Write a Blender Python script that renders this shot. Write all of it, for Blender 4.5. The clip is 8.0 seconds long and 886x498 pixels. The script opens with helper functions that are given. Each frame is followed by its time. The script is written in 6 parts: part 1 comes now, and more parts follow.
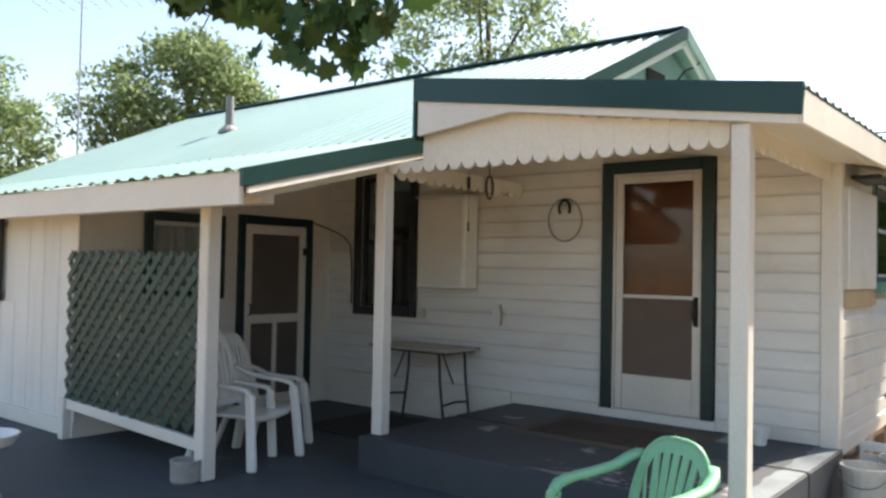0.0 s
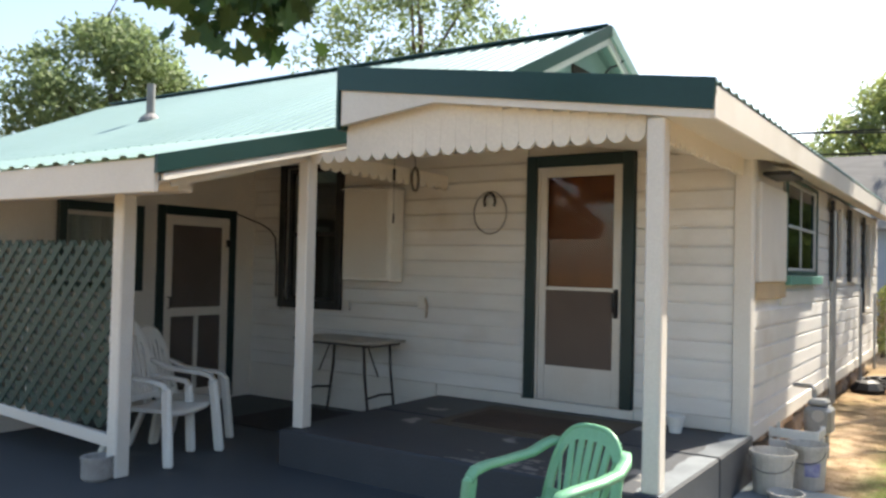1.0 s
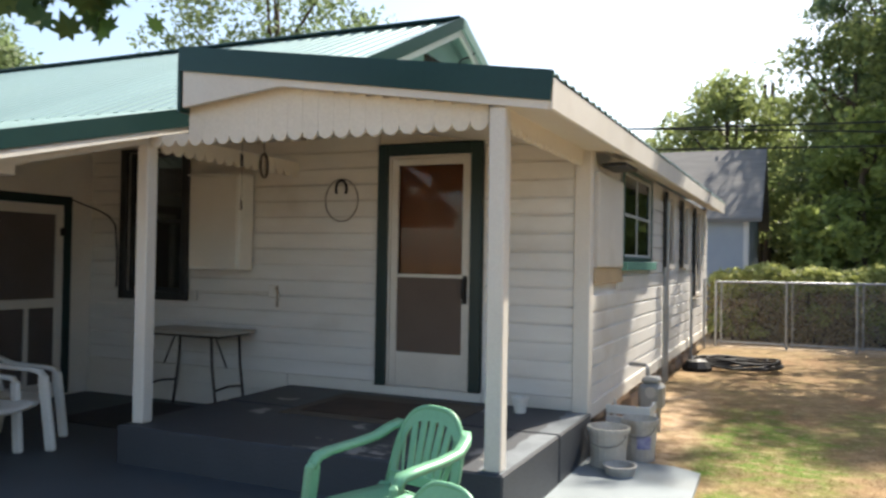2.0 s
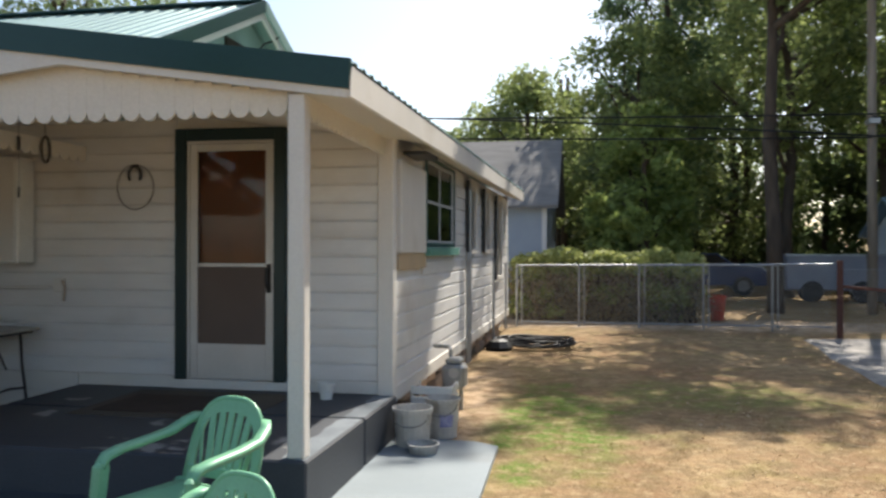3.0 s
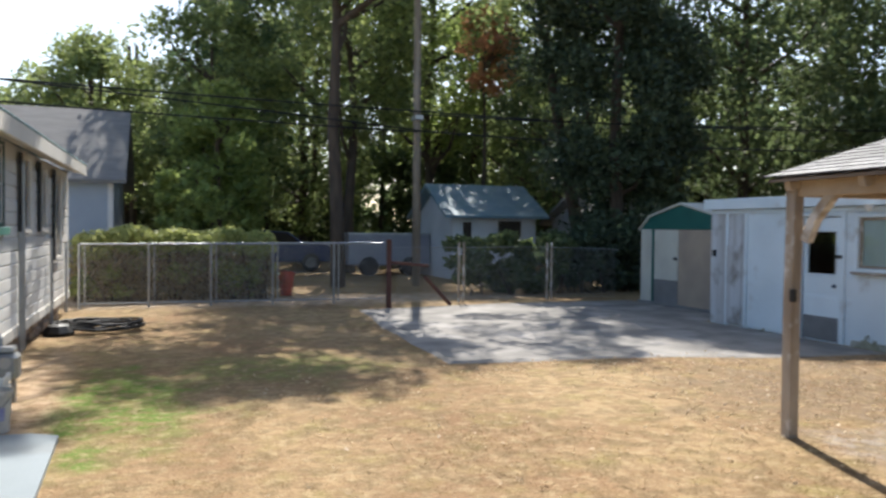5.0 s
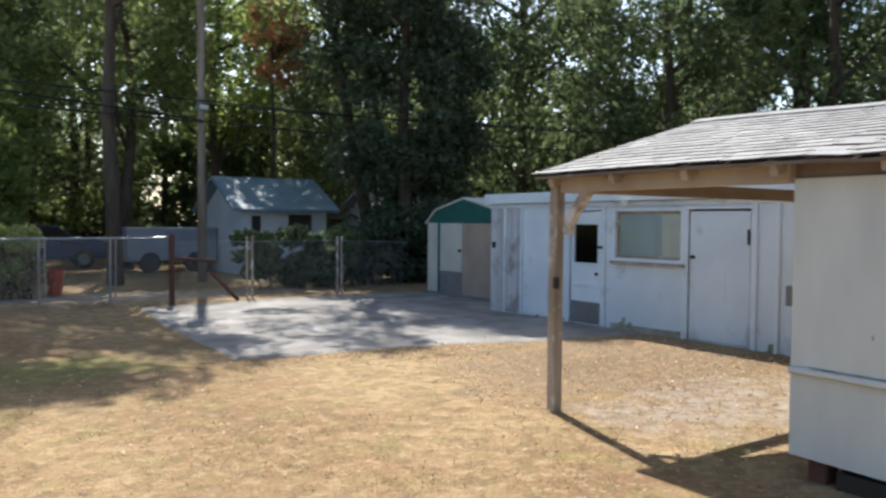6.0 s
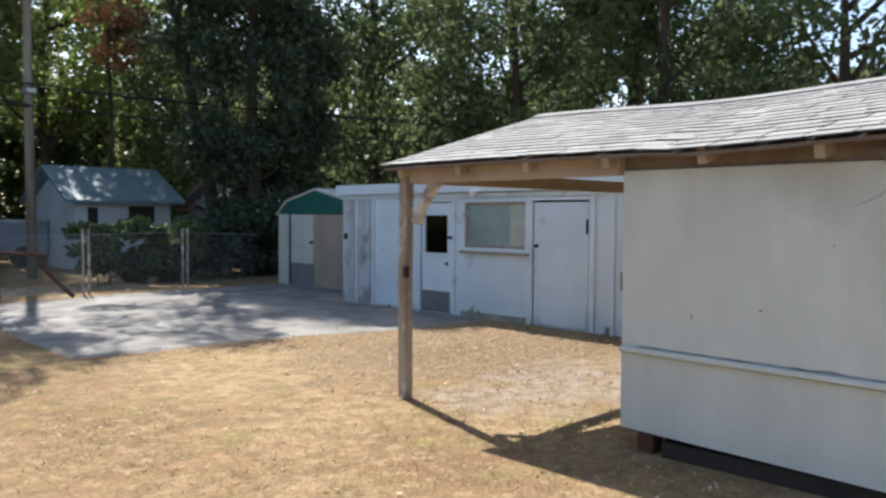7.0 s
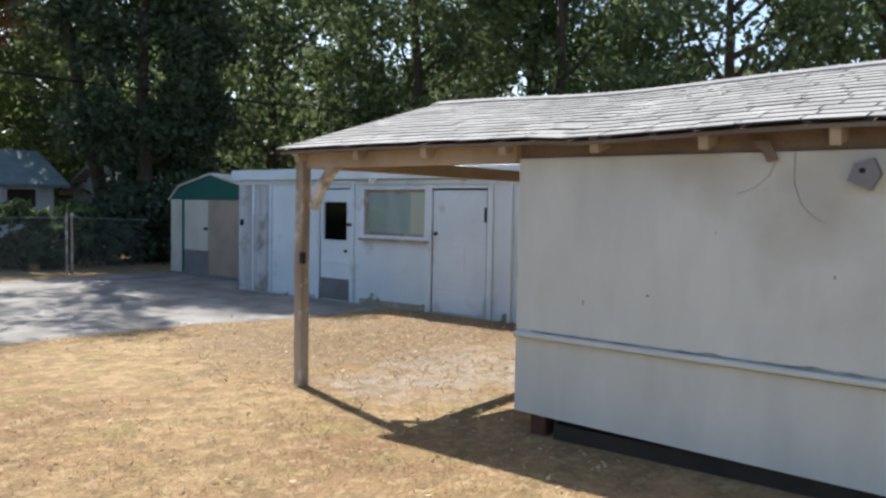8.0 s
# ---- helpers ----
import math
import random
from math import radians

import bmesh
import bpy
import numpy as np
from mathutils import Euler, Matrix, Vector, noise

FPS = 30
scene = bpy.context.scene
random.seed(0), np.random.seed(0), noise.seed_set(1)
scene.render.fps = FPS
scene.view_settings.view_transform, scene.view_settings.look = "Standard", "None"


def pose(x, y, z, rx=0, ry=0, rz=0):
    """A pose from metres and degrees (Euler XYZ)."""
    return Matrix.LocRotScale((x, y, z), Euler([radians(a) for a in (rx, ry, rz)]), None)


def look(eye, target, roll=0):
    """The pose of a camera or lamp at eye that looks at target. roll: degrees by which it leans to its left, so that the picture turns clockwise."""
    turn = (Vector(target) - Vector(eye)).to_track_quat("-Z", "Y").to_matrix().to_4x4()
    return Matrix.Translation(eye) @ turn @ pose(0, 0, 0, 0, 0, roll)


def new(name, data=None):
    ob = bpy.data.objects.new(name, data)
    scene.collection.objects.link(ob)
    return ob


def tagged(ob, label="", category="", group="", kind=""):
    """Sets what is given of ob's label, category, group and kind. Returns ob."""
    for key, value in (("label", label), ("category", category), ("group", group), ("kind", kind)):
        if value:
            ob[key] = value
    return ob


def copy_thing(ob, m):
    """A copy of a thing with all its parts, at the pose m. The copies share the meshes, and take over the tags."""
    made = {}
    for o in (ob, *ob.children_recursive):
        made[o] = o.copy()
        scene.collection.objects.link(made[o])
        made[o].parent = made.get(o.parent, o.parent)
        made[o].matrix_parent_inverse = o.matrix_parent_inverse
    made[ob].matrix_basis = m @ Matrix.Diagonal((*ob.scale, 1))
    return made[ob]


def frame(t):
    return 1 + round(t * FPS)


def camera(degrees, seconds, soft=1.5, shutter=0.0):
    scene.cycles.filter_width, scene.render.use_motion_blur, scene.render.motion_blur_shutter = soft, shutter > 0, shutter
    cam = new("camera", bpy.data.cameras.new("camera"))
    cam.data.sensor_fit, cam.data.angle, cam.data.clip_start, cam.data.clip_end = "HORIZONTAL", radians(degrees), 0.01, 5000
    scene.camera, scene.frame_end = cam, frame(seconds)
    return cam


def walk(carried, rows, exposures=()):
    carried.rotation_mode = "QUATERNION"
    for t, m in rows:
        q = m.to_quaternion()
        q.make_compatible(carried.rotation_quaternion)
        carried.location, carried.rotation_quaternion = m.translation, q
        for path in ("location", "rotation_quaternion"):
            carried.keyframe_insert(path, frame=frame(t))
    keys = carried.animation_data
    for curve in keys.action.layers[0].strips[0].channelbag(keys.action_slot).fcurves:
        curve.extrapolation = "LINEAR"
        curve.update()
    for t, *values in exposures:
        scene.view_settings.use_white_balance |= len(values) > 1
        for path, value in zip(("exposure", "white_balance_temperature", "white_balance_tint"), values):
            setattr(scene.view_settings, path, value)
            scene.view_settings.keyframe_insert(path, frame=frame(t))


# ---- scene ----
cam = camera(58.0, 8.0, soft=2.6, shutter=0.25)
PATH = [
    (0, (0.155, -0.146, 1.589), (-1.095, 1.414, 1.642), 1.1),
    (0.5, (0.173, -0.112, 1.57), (-1.033, 1.483, 1.622), 1.0),
    (1, (0.199, -0.092, 1.558), (-0.916, 1.568, 1.604), 1.3),
    (2.5, (0.32, -0.057, 1.531), (-0.284, 1.85, 1.547), 0.5),
    (3, (0.36, -0.092, 1.531), (-0.008, 1.874, 1.533), 0.1),
    (3.5, (0.388, -0.155, 1.527), (0.263, 1.841, 1.52), 0.1),
    (4, (0.391, -0.217, 1.53), (0.528, 1.778, 1.507), 0.2),
    (4.5, (0.358, -0.282, 1.54), (0.76, 1.677, 1.494), 0.0),
    (5, (0.393, -0.474, 1.586), (1.05, 1.414, 1.535), 0.6),
    (6.5, (0.392, -0.652, 1.582), (1.674, 0.881, 1.51), 0.2),
    (7, (0.368, -0.695, 1.573), (1.767, 0.732, 1.493), 0.3),
    (7.5, (0.4, -0.692, 1.557), (1.895, 0.633, 1.463), 0.7),
    (8, (0.402, -0.701, 1.551), (1.966, 0.542, 1.446), 1.0),
]
walk(cam, [(t, look(eye, target, roll)) for t, eye, target, roll in PATH], [(0.0, 1.58, 6950, 10), (1.2, 1.5, 6950, 10), (2.5, 1.03, 6750, 10), (3.0, 0.9, 6650, 10), (4.5, 0.93, 6400, 10), (5.2, 0.98, 6300, 10), (6.5, 0.97, 6250, 10), (8.0, 0.93, 6200, 10)])

# ---- light: a high sun behind the house, clear sky ----
SUN_EL, SUN_AZ = radians(49), radians(17)
world = bpy.data.worlds.new("world")
scene.world = world
world.use_nodes = True
sky = world.node_tree.nodes.new("ShaderNodeTexSky")
sky.sky_type, sky.sun_disc = "NISHITA", False
sky.sun_elevation, sky.sun_rotation = SUN_EL, SUN_AZ
sky.air_density, sky.dust_density, sky.ozone_density = 1.0, 1.6, 1.0
back = world.node_tree.nodes["Background"]
back.inputs["Strength"].default_value = 0.115
world.node_tree.links.new(sky.outputs["Color"], back.inputs["Color"])
lamp = bpy.data.lights.new("sun", "SUN")
lamp.energy, lamp.angle, lamp.color = 5.0, radians(0.55), (1.0, 0.94, 0.85)
sun = new("sun", lamp)
to_sun = Vector((math.cos(SUN_EL) * math.sin(SUN_AZ), math.cos(SUN_EL) * math.cos(SUN_AZ), math.sin(SUN_EL)))
sun.matrix_world = look(to_sun * 60, (0, 0, 0))


# ---- materials ----
def mat(name, a, b=None, scale=3.0, rough=0.6, bump=0.0, grain=60.0, metal=0.0, vary=0.0, stain=None, stain_at=(0.58, 0.72), stain_scale=1.2, stretch=(1, 1, 1), spec=0.4):
    """Two tones mixed by a broad and a fine noise, with stains of a third tone, relief and variation from object to object."""
    m = bpy.data.materials.new(name)
    m.use_nodes = True
    n, l = m.node_tree.nodes, m.node_tree.links
    s = n["Principled BSDF"]
    b = b or tuple(0.8 * v for v in a)
    place = n.new("ShaderNodeNewGeometry").outputs["Position"]
    mapping = n.new("ShaderNodeMapping")
    mapping.inputs["Scale"].default_value = stretch
    l.new(place, mapping.inputs["Vector"])

    def field(size, detail, vec):
        t = n.new("ShaderNodeTexNoise")
        t.inputs["Scale"].default_value, t.inputs["Detail"].default_value = size, detail
        l.new(vec, t.inputs["Vector"])
        return t.outputs["Fac"]

    def ramp(fac, lo, hi):
        r = n.new("ShaderNodeMapRange")
        r.inputs["From Min"].default_value, r.inputs["From Max"].default_value = lo, hi
        l.new(fac, r.inputs["Value"])
        return r.outputs["Result"]

    def mix(fac, x, y, kind="MIX"):
        x_ = n.new("ShaderNodeMix")
        x_.data_type, x_.blend_type = "RGBA", kind
        for sock, v in ((x_.inputs[0], fac), (x_.inputs[6], x), (x_.inputs[7], y)):
            if isinstance(v, (int, float)):
                sock.default_value = v
            elif isinstance(v, tuple):
                sock.default_value = (*v, 1)
            else:
                l.new(v, sock)
        return x_.outputs[2]

    broad, fine = field(scale, 5, mapping.outputs["Vector"]), field(grain, 3, mapping.outputs["Vector"])
    col = mix(ramp(broad, 0.35, 0.65), a, b)
    col = mix(ramp(fine, 0.3, 0.7), col, mix(1.0, col, (0.9, 0.9, 0.9), "MULTIPLY"))
    if stain:
        col = mix(ramp(field(stain_scale, 6, place), *stain_at), col, stain)
    if vary:
        info = n.new("ShaderNodeObjectInfo")
        hsv = n.new("ShaderNodeHueSaturation")
        v = n.new("ShaderNodeMapRange")
        v.inputs["To Min"].default_value, v.inputs["To Max"].default_value = 1 - vary, 1 + vary
        l.new(info.outputs["Random"], v.inputs["Value"])
        l.new(v.outputs["Result"], hsv.inputs["Value"])
        l.new(col, hsv.inputs["Color"])
        col = hsv.outputs["Color"]
    l.new(col, s.inputs["Base Color"])
    s.inputs["Roughness"].default_value, s.inputs["Metallic"].default_value = rough, metal
    s.inputs["Specular IOR Level"].default_value = spec
    if bump:
        bp = n.new("ShaderNodeBump")
        bp.inputs["Strength"].default_value, bp.inputs["Distance"].default_value = bump, 0.01
        l.new(fine, bp.inputs["Height"])
        l.new(bp.outputs["Normal"], s.inputs["Normal"])
    return m


def leafy(name, a, b, glow=0.35):
    """Foliage: green varying from leaf to leaf, with light passing through."""
    m = bpy.data.materials.new(name)
    m.use_nodes = True
    n, l = m.node_tree.nodes, m.node_tree.links
    s, out = n["Principled BSDF"], n["Material Output"]
    geo = n.new("ShaderNodeNewGeometry")
    big = n.new("ShaderNodeTexNoise")
    big.inputs["Scale"].default_value = 0.6
    l.new(geo.outputs["Position"], big.inputs["Vector"])
    add = n.new("ShaderNodeMath")
    add.operation = "ADD"
    l.new(geo.outputs["Random Per Island"], add.inputs[0])
    l.new(big.outputs["Fac"], add.inputs[1])
    r = n.new("ShaderNodeMapRange")
    r.inputs["From Min"].default_value, r.inputs["From Max"].default_value = 0.5, 1.4
    l.new(add.outputs[0], r.inputs["Value"])
    mx = n.new("ShaderNodeMix")
    mx.data_type = "RGBA"
    mx.inputs[6].default_value, mx.inputs[7].default_value = (*a, 1), (*b, 1)
    l.new(r.outputs["Result"], mx.inputs[0])
    l.new(mx.outputs[2], s.inputs["Base Color"])
    s.inputs["Roughness"].default_value = 0.55
    s.inputs["Specular IOR Level"].default_value = 0.4
    tr = n.new("ShaderNodeBsdfTranslucent")
    l.new(mx.outputs[2], tr.inputs["Color"])
    sh = n.new("ShaderNodeMixShader")
    sh.inputs[0].default_value = glow
    l.new(s.outputs[0], sh.inputs[1])
    l.new(tr.outputs[0], sh.inputs[2])
    l.new(sh.outputs[0], out.inputs["Surface"])
    return m


def glass_mat(name, tint=(0.9, 0.95, 0.95), rough=0.02, ior=1.42):
    m = bpy.data.materials.new(name)
    m.use_nodes = True
    n, l = m.node_tree.nodes, m.node_tree.links
    n.remove(n["Principled BSDF"])
    gl, tp, fr, mx = n.new("ShaderNodeBsdfGlossy"), n.new("ShaderNodeBsdfTransparent"), n.new("ShaderNodeFresnel"), n.new("ShaderNodeMixShader")
    gl.inputs["Roughness"].default_value = rough
    tp.inputs["Color"].default_value = (*tint, 1)
    fr.inputs["IOR"].default_value = ior
    l.new(fr.outputs[0], mx.inputs[0])
    l.new(tp.outputs[0], mx.inputs[1])
    l.new(gl.outputs[0], mx.inputs[2])
    l.new(mx.outputs[0], n["Material Output"].inputs["Surface"])
    return m


WHITE = mat("white_paint", (0.72, 0.69, 0.63), (0.66, 0.63, 0.57), 1.5, 0.55, 0.15, 90, stain=(0.52, 0.48, 0.41), stain_at=(0.6, 0.8))
SIDING = mat("siding_paint", (0.74, 0.725, 0.69), (0.68, 0.665, 0.63), 2.0, 0.55, 0.2, 80, vary=0.05, stain=(0.5, 0.45, 0.38), stain_at=(0.6, 0.85), stretch=(1, 1, 4))
BOARD = mat("board_paint", (0.72, 0.72, 0.69), (0.66, 0.66, 0.63), 2.5, 0.6, 0.2, 70, vary=0.04, stain=(0.5, 0.48, 0.43), stain_at=(0.62, 0.85), stretch=(3, 3, 0.5))
CREAM = mat("porch_ceiling_paint", (0.74, 0.69, 0.6), (0.7, 0.65, 0.56), 1.2, 0.6, 0.1, 60)
GREEN_TRIM = mat("dark_green_trim", (0.007, 0.024, 0.024), (0.01, 0.03, 0.029), 3, 0.4, 0.1, 60)
GREEN_METAL = mat("green_fascia_metal", (0.0075, 0.04, 0.038), (0.010, 0.047, 0.044), 1.5, 0.35, 0.05, 40, metal=0.15)
DARK_TRIM = mat("dark_window_trim", (0.018, 0.02, 0.022), (0.03, 0.032, 0.032), 4, 0.5, 0.1, 60)
ROOF = mat("green_roof_metal", (0.27, 0.395, 0.36), (0.3, 0.425, 0.385), 0.8, 0.3, 0.05, 30, metal=0.35, vary=0.04, stain=(0.3, 0.42, 0.38), stain_at=(0.6, 0.9))
ALU = mat("white_aluminium", (0.62, 0.6, 0.56), (0.56, 0.54, 0.5), 3, 0.4, 0.05, 80, metal=0.2)
STEEL = mat("galvanised_steel", (0.42, 0.43, 0.43), (0.34, 0.35, 0.35), 6, 0.4, 0.1, 60, metal=0.7)
BROWN_METAL = mat("brown_table_legs", (0.03, 0.025, 0.025), (0.05, 0.04, 0.035), 6, 0.45)
DOORWOOD = mat("varnished_door", (0.34, 0.115, 0.04), (0.24, 0.085, 0.03), 2, 0.35, 0.1, 40, stretch=(4, 4, 0.4))
SCREEN = mat("insect_screen", (0.10, 0.085, 0.075), (0.12, 0.1, 0.09), 3, 0.8, 0.1, 200)
GLASS = glass_mat("window_glass")
DOOR_GLASS = glass_mat("storm_door_glass", (0.8, 0.8, 0.8), 0.03, 1.3)
CURTAIN = mat("curtain", (0.55, 0.54, 0.5), (0.42, 0.41, 0.39), 3, 0.9, stretch=(6, 6, 0.3))
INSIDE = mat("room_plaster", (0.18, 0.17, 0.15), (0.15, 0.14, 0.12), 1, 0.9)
DECK = mat("grey_blue_floor_paint", (0.036, 0.042, 0.051), (0.049, 0.055, 0.065), 1.3, 0.55, 0.3, 50, stain=(0.3, 0.29, 0.27), stain_at=(0.635, 0.68), stain_scale=2.1)
PATIO = mat("patio_paint", (0.043, 0.053, 0.062), (0.058, 0.07, 0.081), 0.9, 0.6, 0.35, 60, stain=(0.2, 0.2, 0.2), stain_at=(0.6, 0.75))
SLAB = mat("walkway_concrete", (0.24, 0.28, 0.30), (0.2, 0.235, 0.25), 0.8, 0.75, 0.3, 70, stain=(0.17, 0.18, 0.18), stain_at=(0.6, 0.8))
GRAVEL = mat("worn_asphalt", (0.275, 0.258, 0.232), (0.16, 0.15, 0.136), 1.6, 0.9, 0.9, 40, stain=(0.36, 0.34, 0.315), stain_at=(0.55, 0.75))
STONE = mat("foundation_stone", (0.42, 0.33, 0.26), (0.3, 0.25, 0.21), 3, 0.85, 0.6, 30, vary=0.2)
# near-black that puts the shade of openings and recesses into the colour
DARKHOLE = mat("dark_opening", (0.03, 0.025, 0.02), (0.05, 0.04, 0.03), 3, 0.9)
LATTICE = mat("dark_green_lattice", (0.012, 0.042, 0.036), (0.018, 0.054, 0.045), 4, 0.5, 0.1, 60, vary=0.12)
PLASTIC_W = mat("white_plastic", (0.78, 0.77, 0.72), (0.72, 0.71, 0.66), 4, 0.4, 0.05, 60)
PLASTIC_G = mat("green_plastic", (0.2, 0.46, 0.28), (0.175, 0.41, 0.25), 4, 0.4, 0.05, 60, stain=(0.26, 0.5, 0.34), stain_at=(0.6, 0.9))
TABLETOP = mat("table_laminate", (0.42, 0.4, 0.34), (0.36, 0.34, 0.29), 3, 0.4)
MATBROWN = mat("door_mat", (0.055, 0.035, 0.025), (0.075, 0.05, 0.035), 4, 0.95, 0.8, 120)
MATTAN = mat("carpet_remnant", (0.12, 0.098, 0.072), (0.095, 0.078, 0.06), 3, 0.95, 0.7, 120)
MATBLACK = mat("rubber_mat", (0.012, 0.012, 0.013), (0.02, 0.02, 0.02), 4, 0.7, 0.4, 80)
BLACK = mat("black_iron", (0.012, 0.012, 0.012), (0.02, 0.02, 0.02), 6, 0.5)
WIRE = mat("grey_wire", (0.25, 0.24, 0.22), (0.2, 0.19, 0.18), 6, 0.5, metal=0.5)
OLDWOOD = mat("weathered_wood", (0.43, 0.36, 0.28), (0.27, 0.21, 0.155), 2.5, 0.8, 0.5, 50, stretch=(3, 3, 0.5), stain=(0.62, 0.58, 0.52), stain_at=(0.54, 0.64), stain_scale=5)
RUSTWOOD = mat("red_brown_wood", (0.12, 0.05, 0.035), (0.09, 0.04, 0.03), 2.5, 0.8, 0.5, 50)
RAFTER = mat("bare_rafter", (0.46, 0.37, 0.27), (0.36, 0.28, 0.2), 2, 0.75, 0.3, 50)
SHEDWHITE = mat("shed_paint", (0.75, 0.84, 0.88), (0.67, 0.76, 0.8), 1.4, 0.6, 0.25, 60, vary=0.05, stain=(0.42, 0.42, 0.39), stain_at=(0.62, 0.8), stain_scale=2.2)
MOULD = mat("grey_green_mould", (0.2, 0.21, 0.14), (0.33, 0.33, 0.25), 9, 0.9, 0.3, 40)
SHEDOLD = mat("weathered_shed_paint", (0.6, 0.63, 0.65), (0.42, 0.42, 0.41), 2.2, 0.7, 0.35, 45, stretch=(4, 4, 0.35), stain=(0.25, 0.23, 0.21), stain_at=(0.52, 0.68), stain_scale=2.6)
GARAGE = mat("garage_sheet_paint", (0.62, 0.64, 0.585), (0.535, 0.555, 0.51), 0.9, 0.5, 0.0, 3.5, stain=(0.4, 0.38, 0.32), stain_at=(0.55, 0.76), stain_scale=0.9, stretch=(1, 1.6, 0.5))
SHINGLE_EDGE = mat("shingle_shadow_edge", (0.05, 0.048, 0.045), (0.08, 0.075, 0.07), 4, 0.95)
SHINGLE = mat("grey_shingle", (0.33, 0.325, 0.31), (0.25, 0.247, 0.237), 3, 0.9, 0.6, 70, vary=0.14, stain=(0.24, 0.23, 0.21), stain_at=(0.6, 0.8))
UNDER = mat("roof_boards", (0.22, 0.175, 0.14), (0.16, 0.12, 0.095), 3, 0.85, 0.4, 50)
SHEDMETAL = mat("cream_metal", (0.6, 0.6, 0.52), (0.5, 0.49, 0.43), 1.5, 0.5, 0.1, 50, stain=(0.4, 0.3, 0.22), stain_at=(0.6, 0.8))
TEAL = mat("teal_metal", (0.012, 0.1, 0.085), (0.016, 0.12, 0.1), 2, 0.45, 0.1, 50)
TANDOOR = mat("tan_metal_door", (0.42, 0.34, 0.26), (0.33, 0.27, 0.22), 1.6, 0.55, 0.1, 50)
GREYPANEL = mat("grey_panel", (0.22, 0.22, 0.22), (0.17, 0.17, 0.17), 3, 0.6, 0.2, 50)
RED = mat("red_paint", (0.5, 0.07, 0.035), (0.4, 0.06, 0.03), 5, 0.5)
BLUEROOF = mat("blue_roof_metal", (0.13, 0.22, 0.28), (0.19, 0.28, 0.33), 2, 0.6)
OLDSHINGLE = mat("dark_grey_shingle", (0.2, 0.195, 0.19), (0.16, 0.157, 0.153), 1.5, 0.95, 0.5, 40, stretch=(1, 1, 6))
BLUEWALL = mat("blue_grey_siding", (0.3, 0.36, 0.44), (0.27, 0.33, 0.41), 2, 0.65)
FARWHITE = mat("far_white_wall", (0.62, 0.64, 0.66), (0.54, 0.56, 0.58), 1, 0.7)
CARBLUE = mat("blue_car_paint", (0.03, 0.055, 0.15), (0.025, 0.045, 0.12), 3, 0.25)
CARWHITE = mat("white_car_paint", (0.7, 0.72, 0.75), (0.66, 0.68, 0.7), 3, 0.25)
TYRE = mat("tyre_rubber", (0.02, 0.02, 0.02), (0.03, 0.03, 0.03), 6, 0.8)
BARK = mat("bark", (0.1, 0.075, 0.055), (0.06, 0.045, 0.035), 3, 0.9, 0.9, 25, stretch=(3, 3, 0.6))
POLEWOOD = mat("pole_wood", (0.32, 0.27, 0.22), (0.23, 0.19, 0.15), 2, 0.85, 0.5, 40, stretch=(3, 3, 0.4))
LEAF_LIGHT = leafy("light_foliage", (0.15, 0.21, 0.06), (0.33, 0.4, 0.12), 0.6)
LEAF_MID = leafy("mid_foliage", (0.13, 0.175, 0.07), (0.305, 0.36, 0.13), 0.6)
LEAF_DARK = leafy("dark_foliage", (0.068, 0.105, 0.05), (0.175, 0.22, 0.09), 0.56)
LEAF_SOFT = leafy("soft_green_foliage", (0.1, 0.15, 0.07), (0.235, 0.31, 0.14), 0.5)
LEAF_CEDAR = leafy("blue_green_foliage", (0.075, 0.13, 0.075), (0.19, 0.265, 0.13), 0.55)
LEAF_EVERGREEN = leafy("evergreen_foliage", (0.03, 0.05, 0.033), (0.095, 0.13, 0.068), 0.38)
LEAF_RUST = leafy("dry_foliage", (0.42, 0.19, 0.1), (0.58, 0.31, 0.17), 0.5)
LEAF_MAPLE = leafy("maple_leaf", (0.022, 0.055, 0.016), (0.045, 0.095, 0.024), 0.2)
LEAF_HEDGE = leafy("hedge_foliage", (0.24, 0.28, 0.085), (0.46, 0.48, 0.18), 0.55)
LEAF_DRY = leafy("dry_hedge_foliage", (0.2, 0.15, 0.085), (0.38, 0.3, 0.17), 0.4)


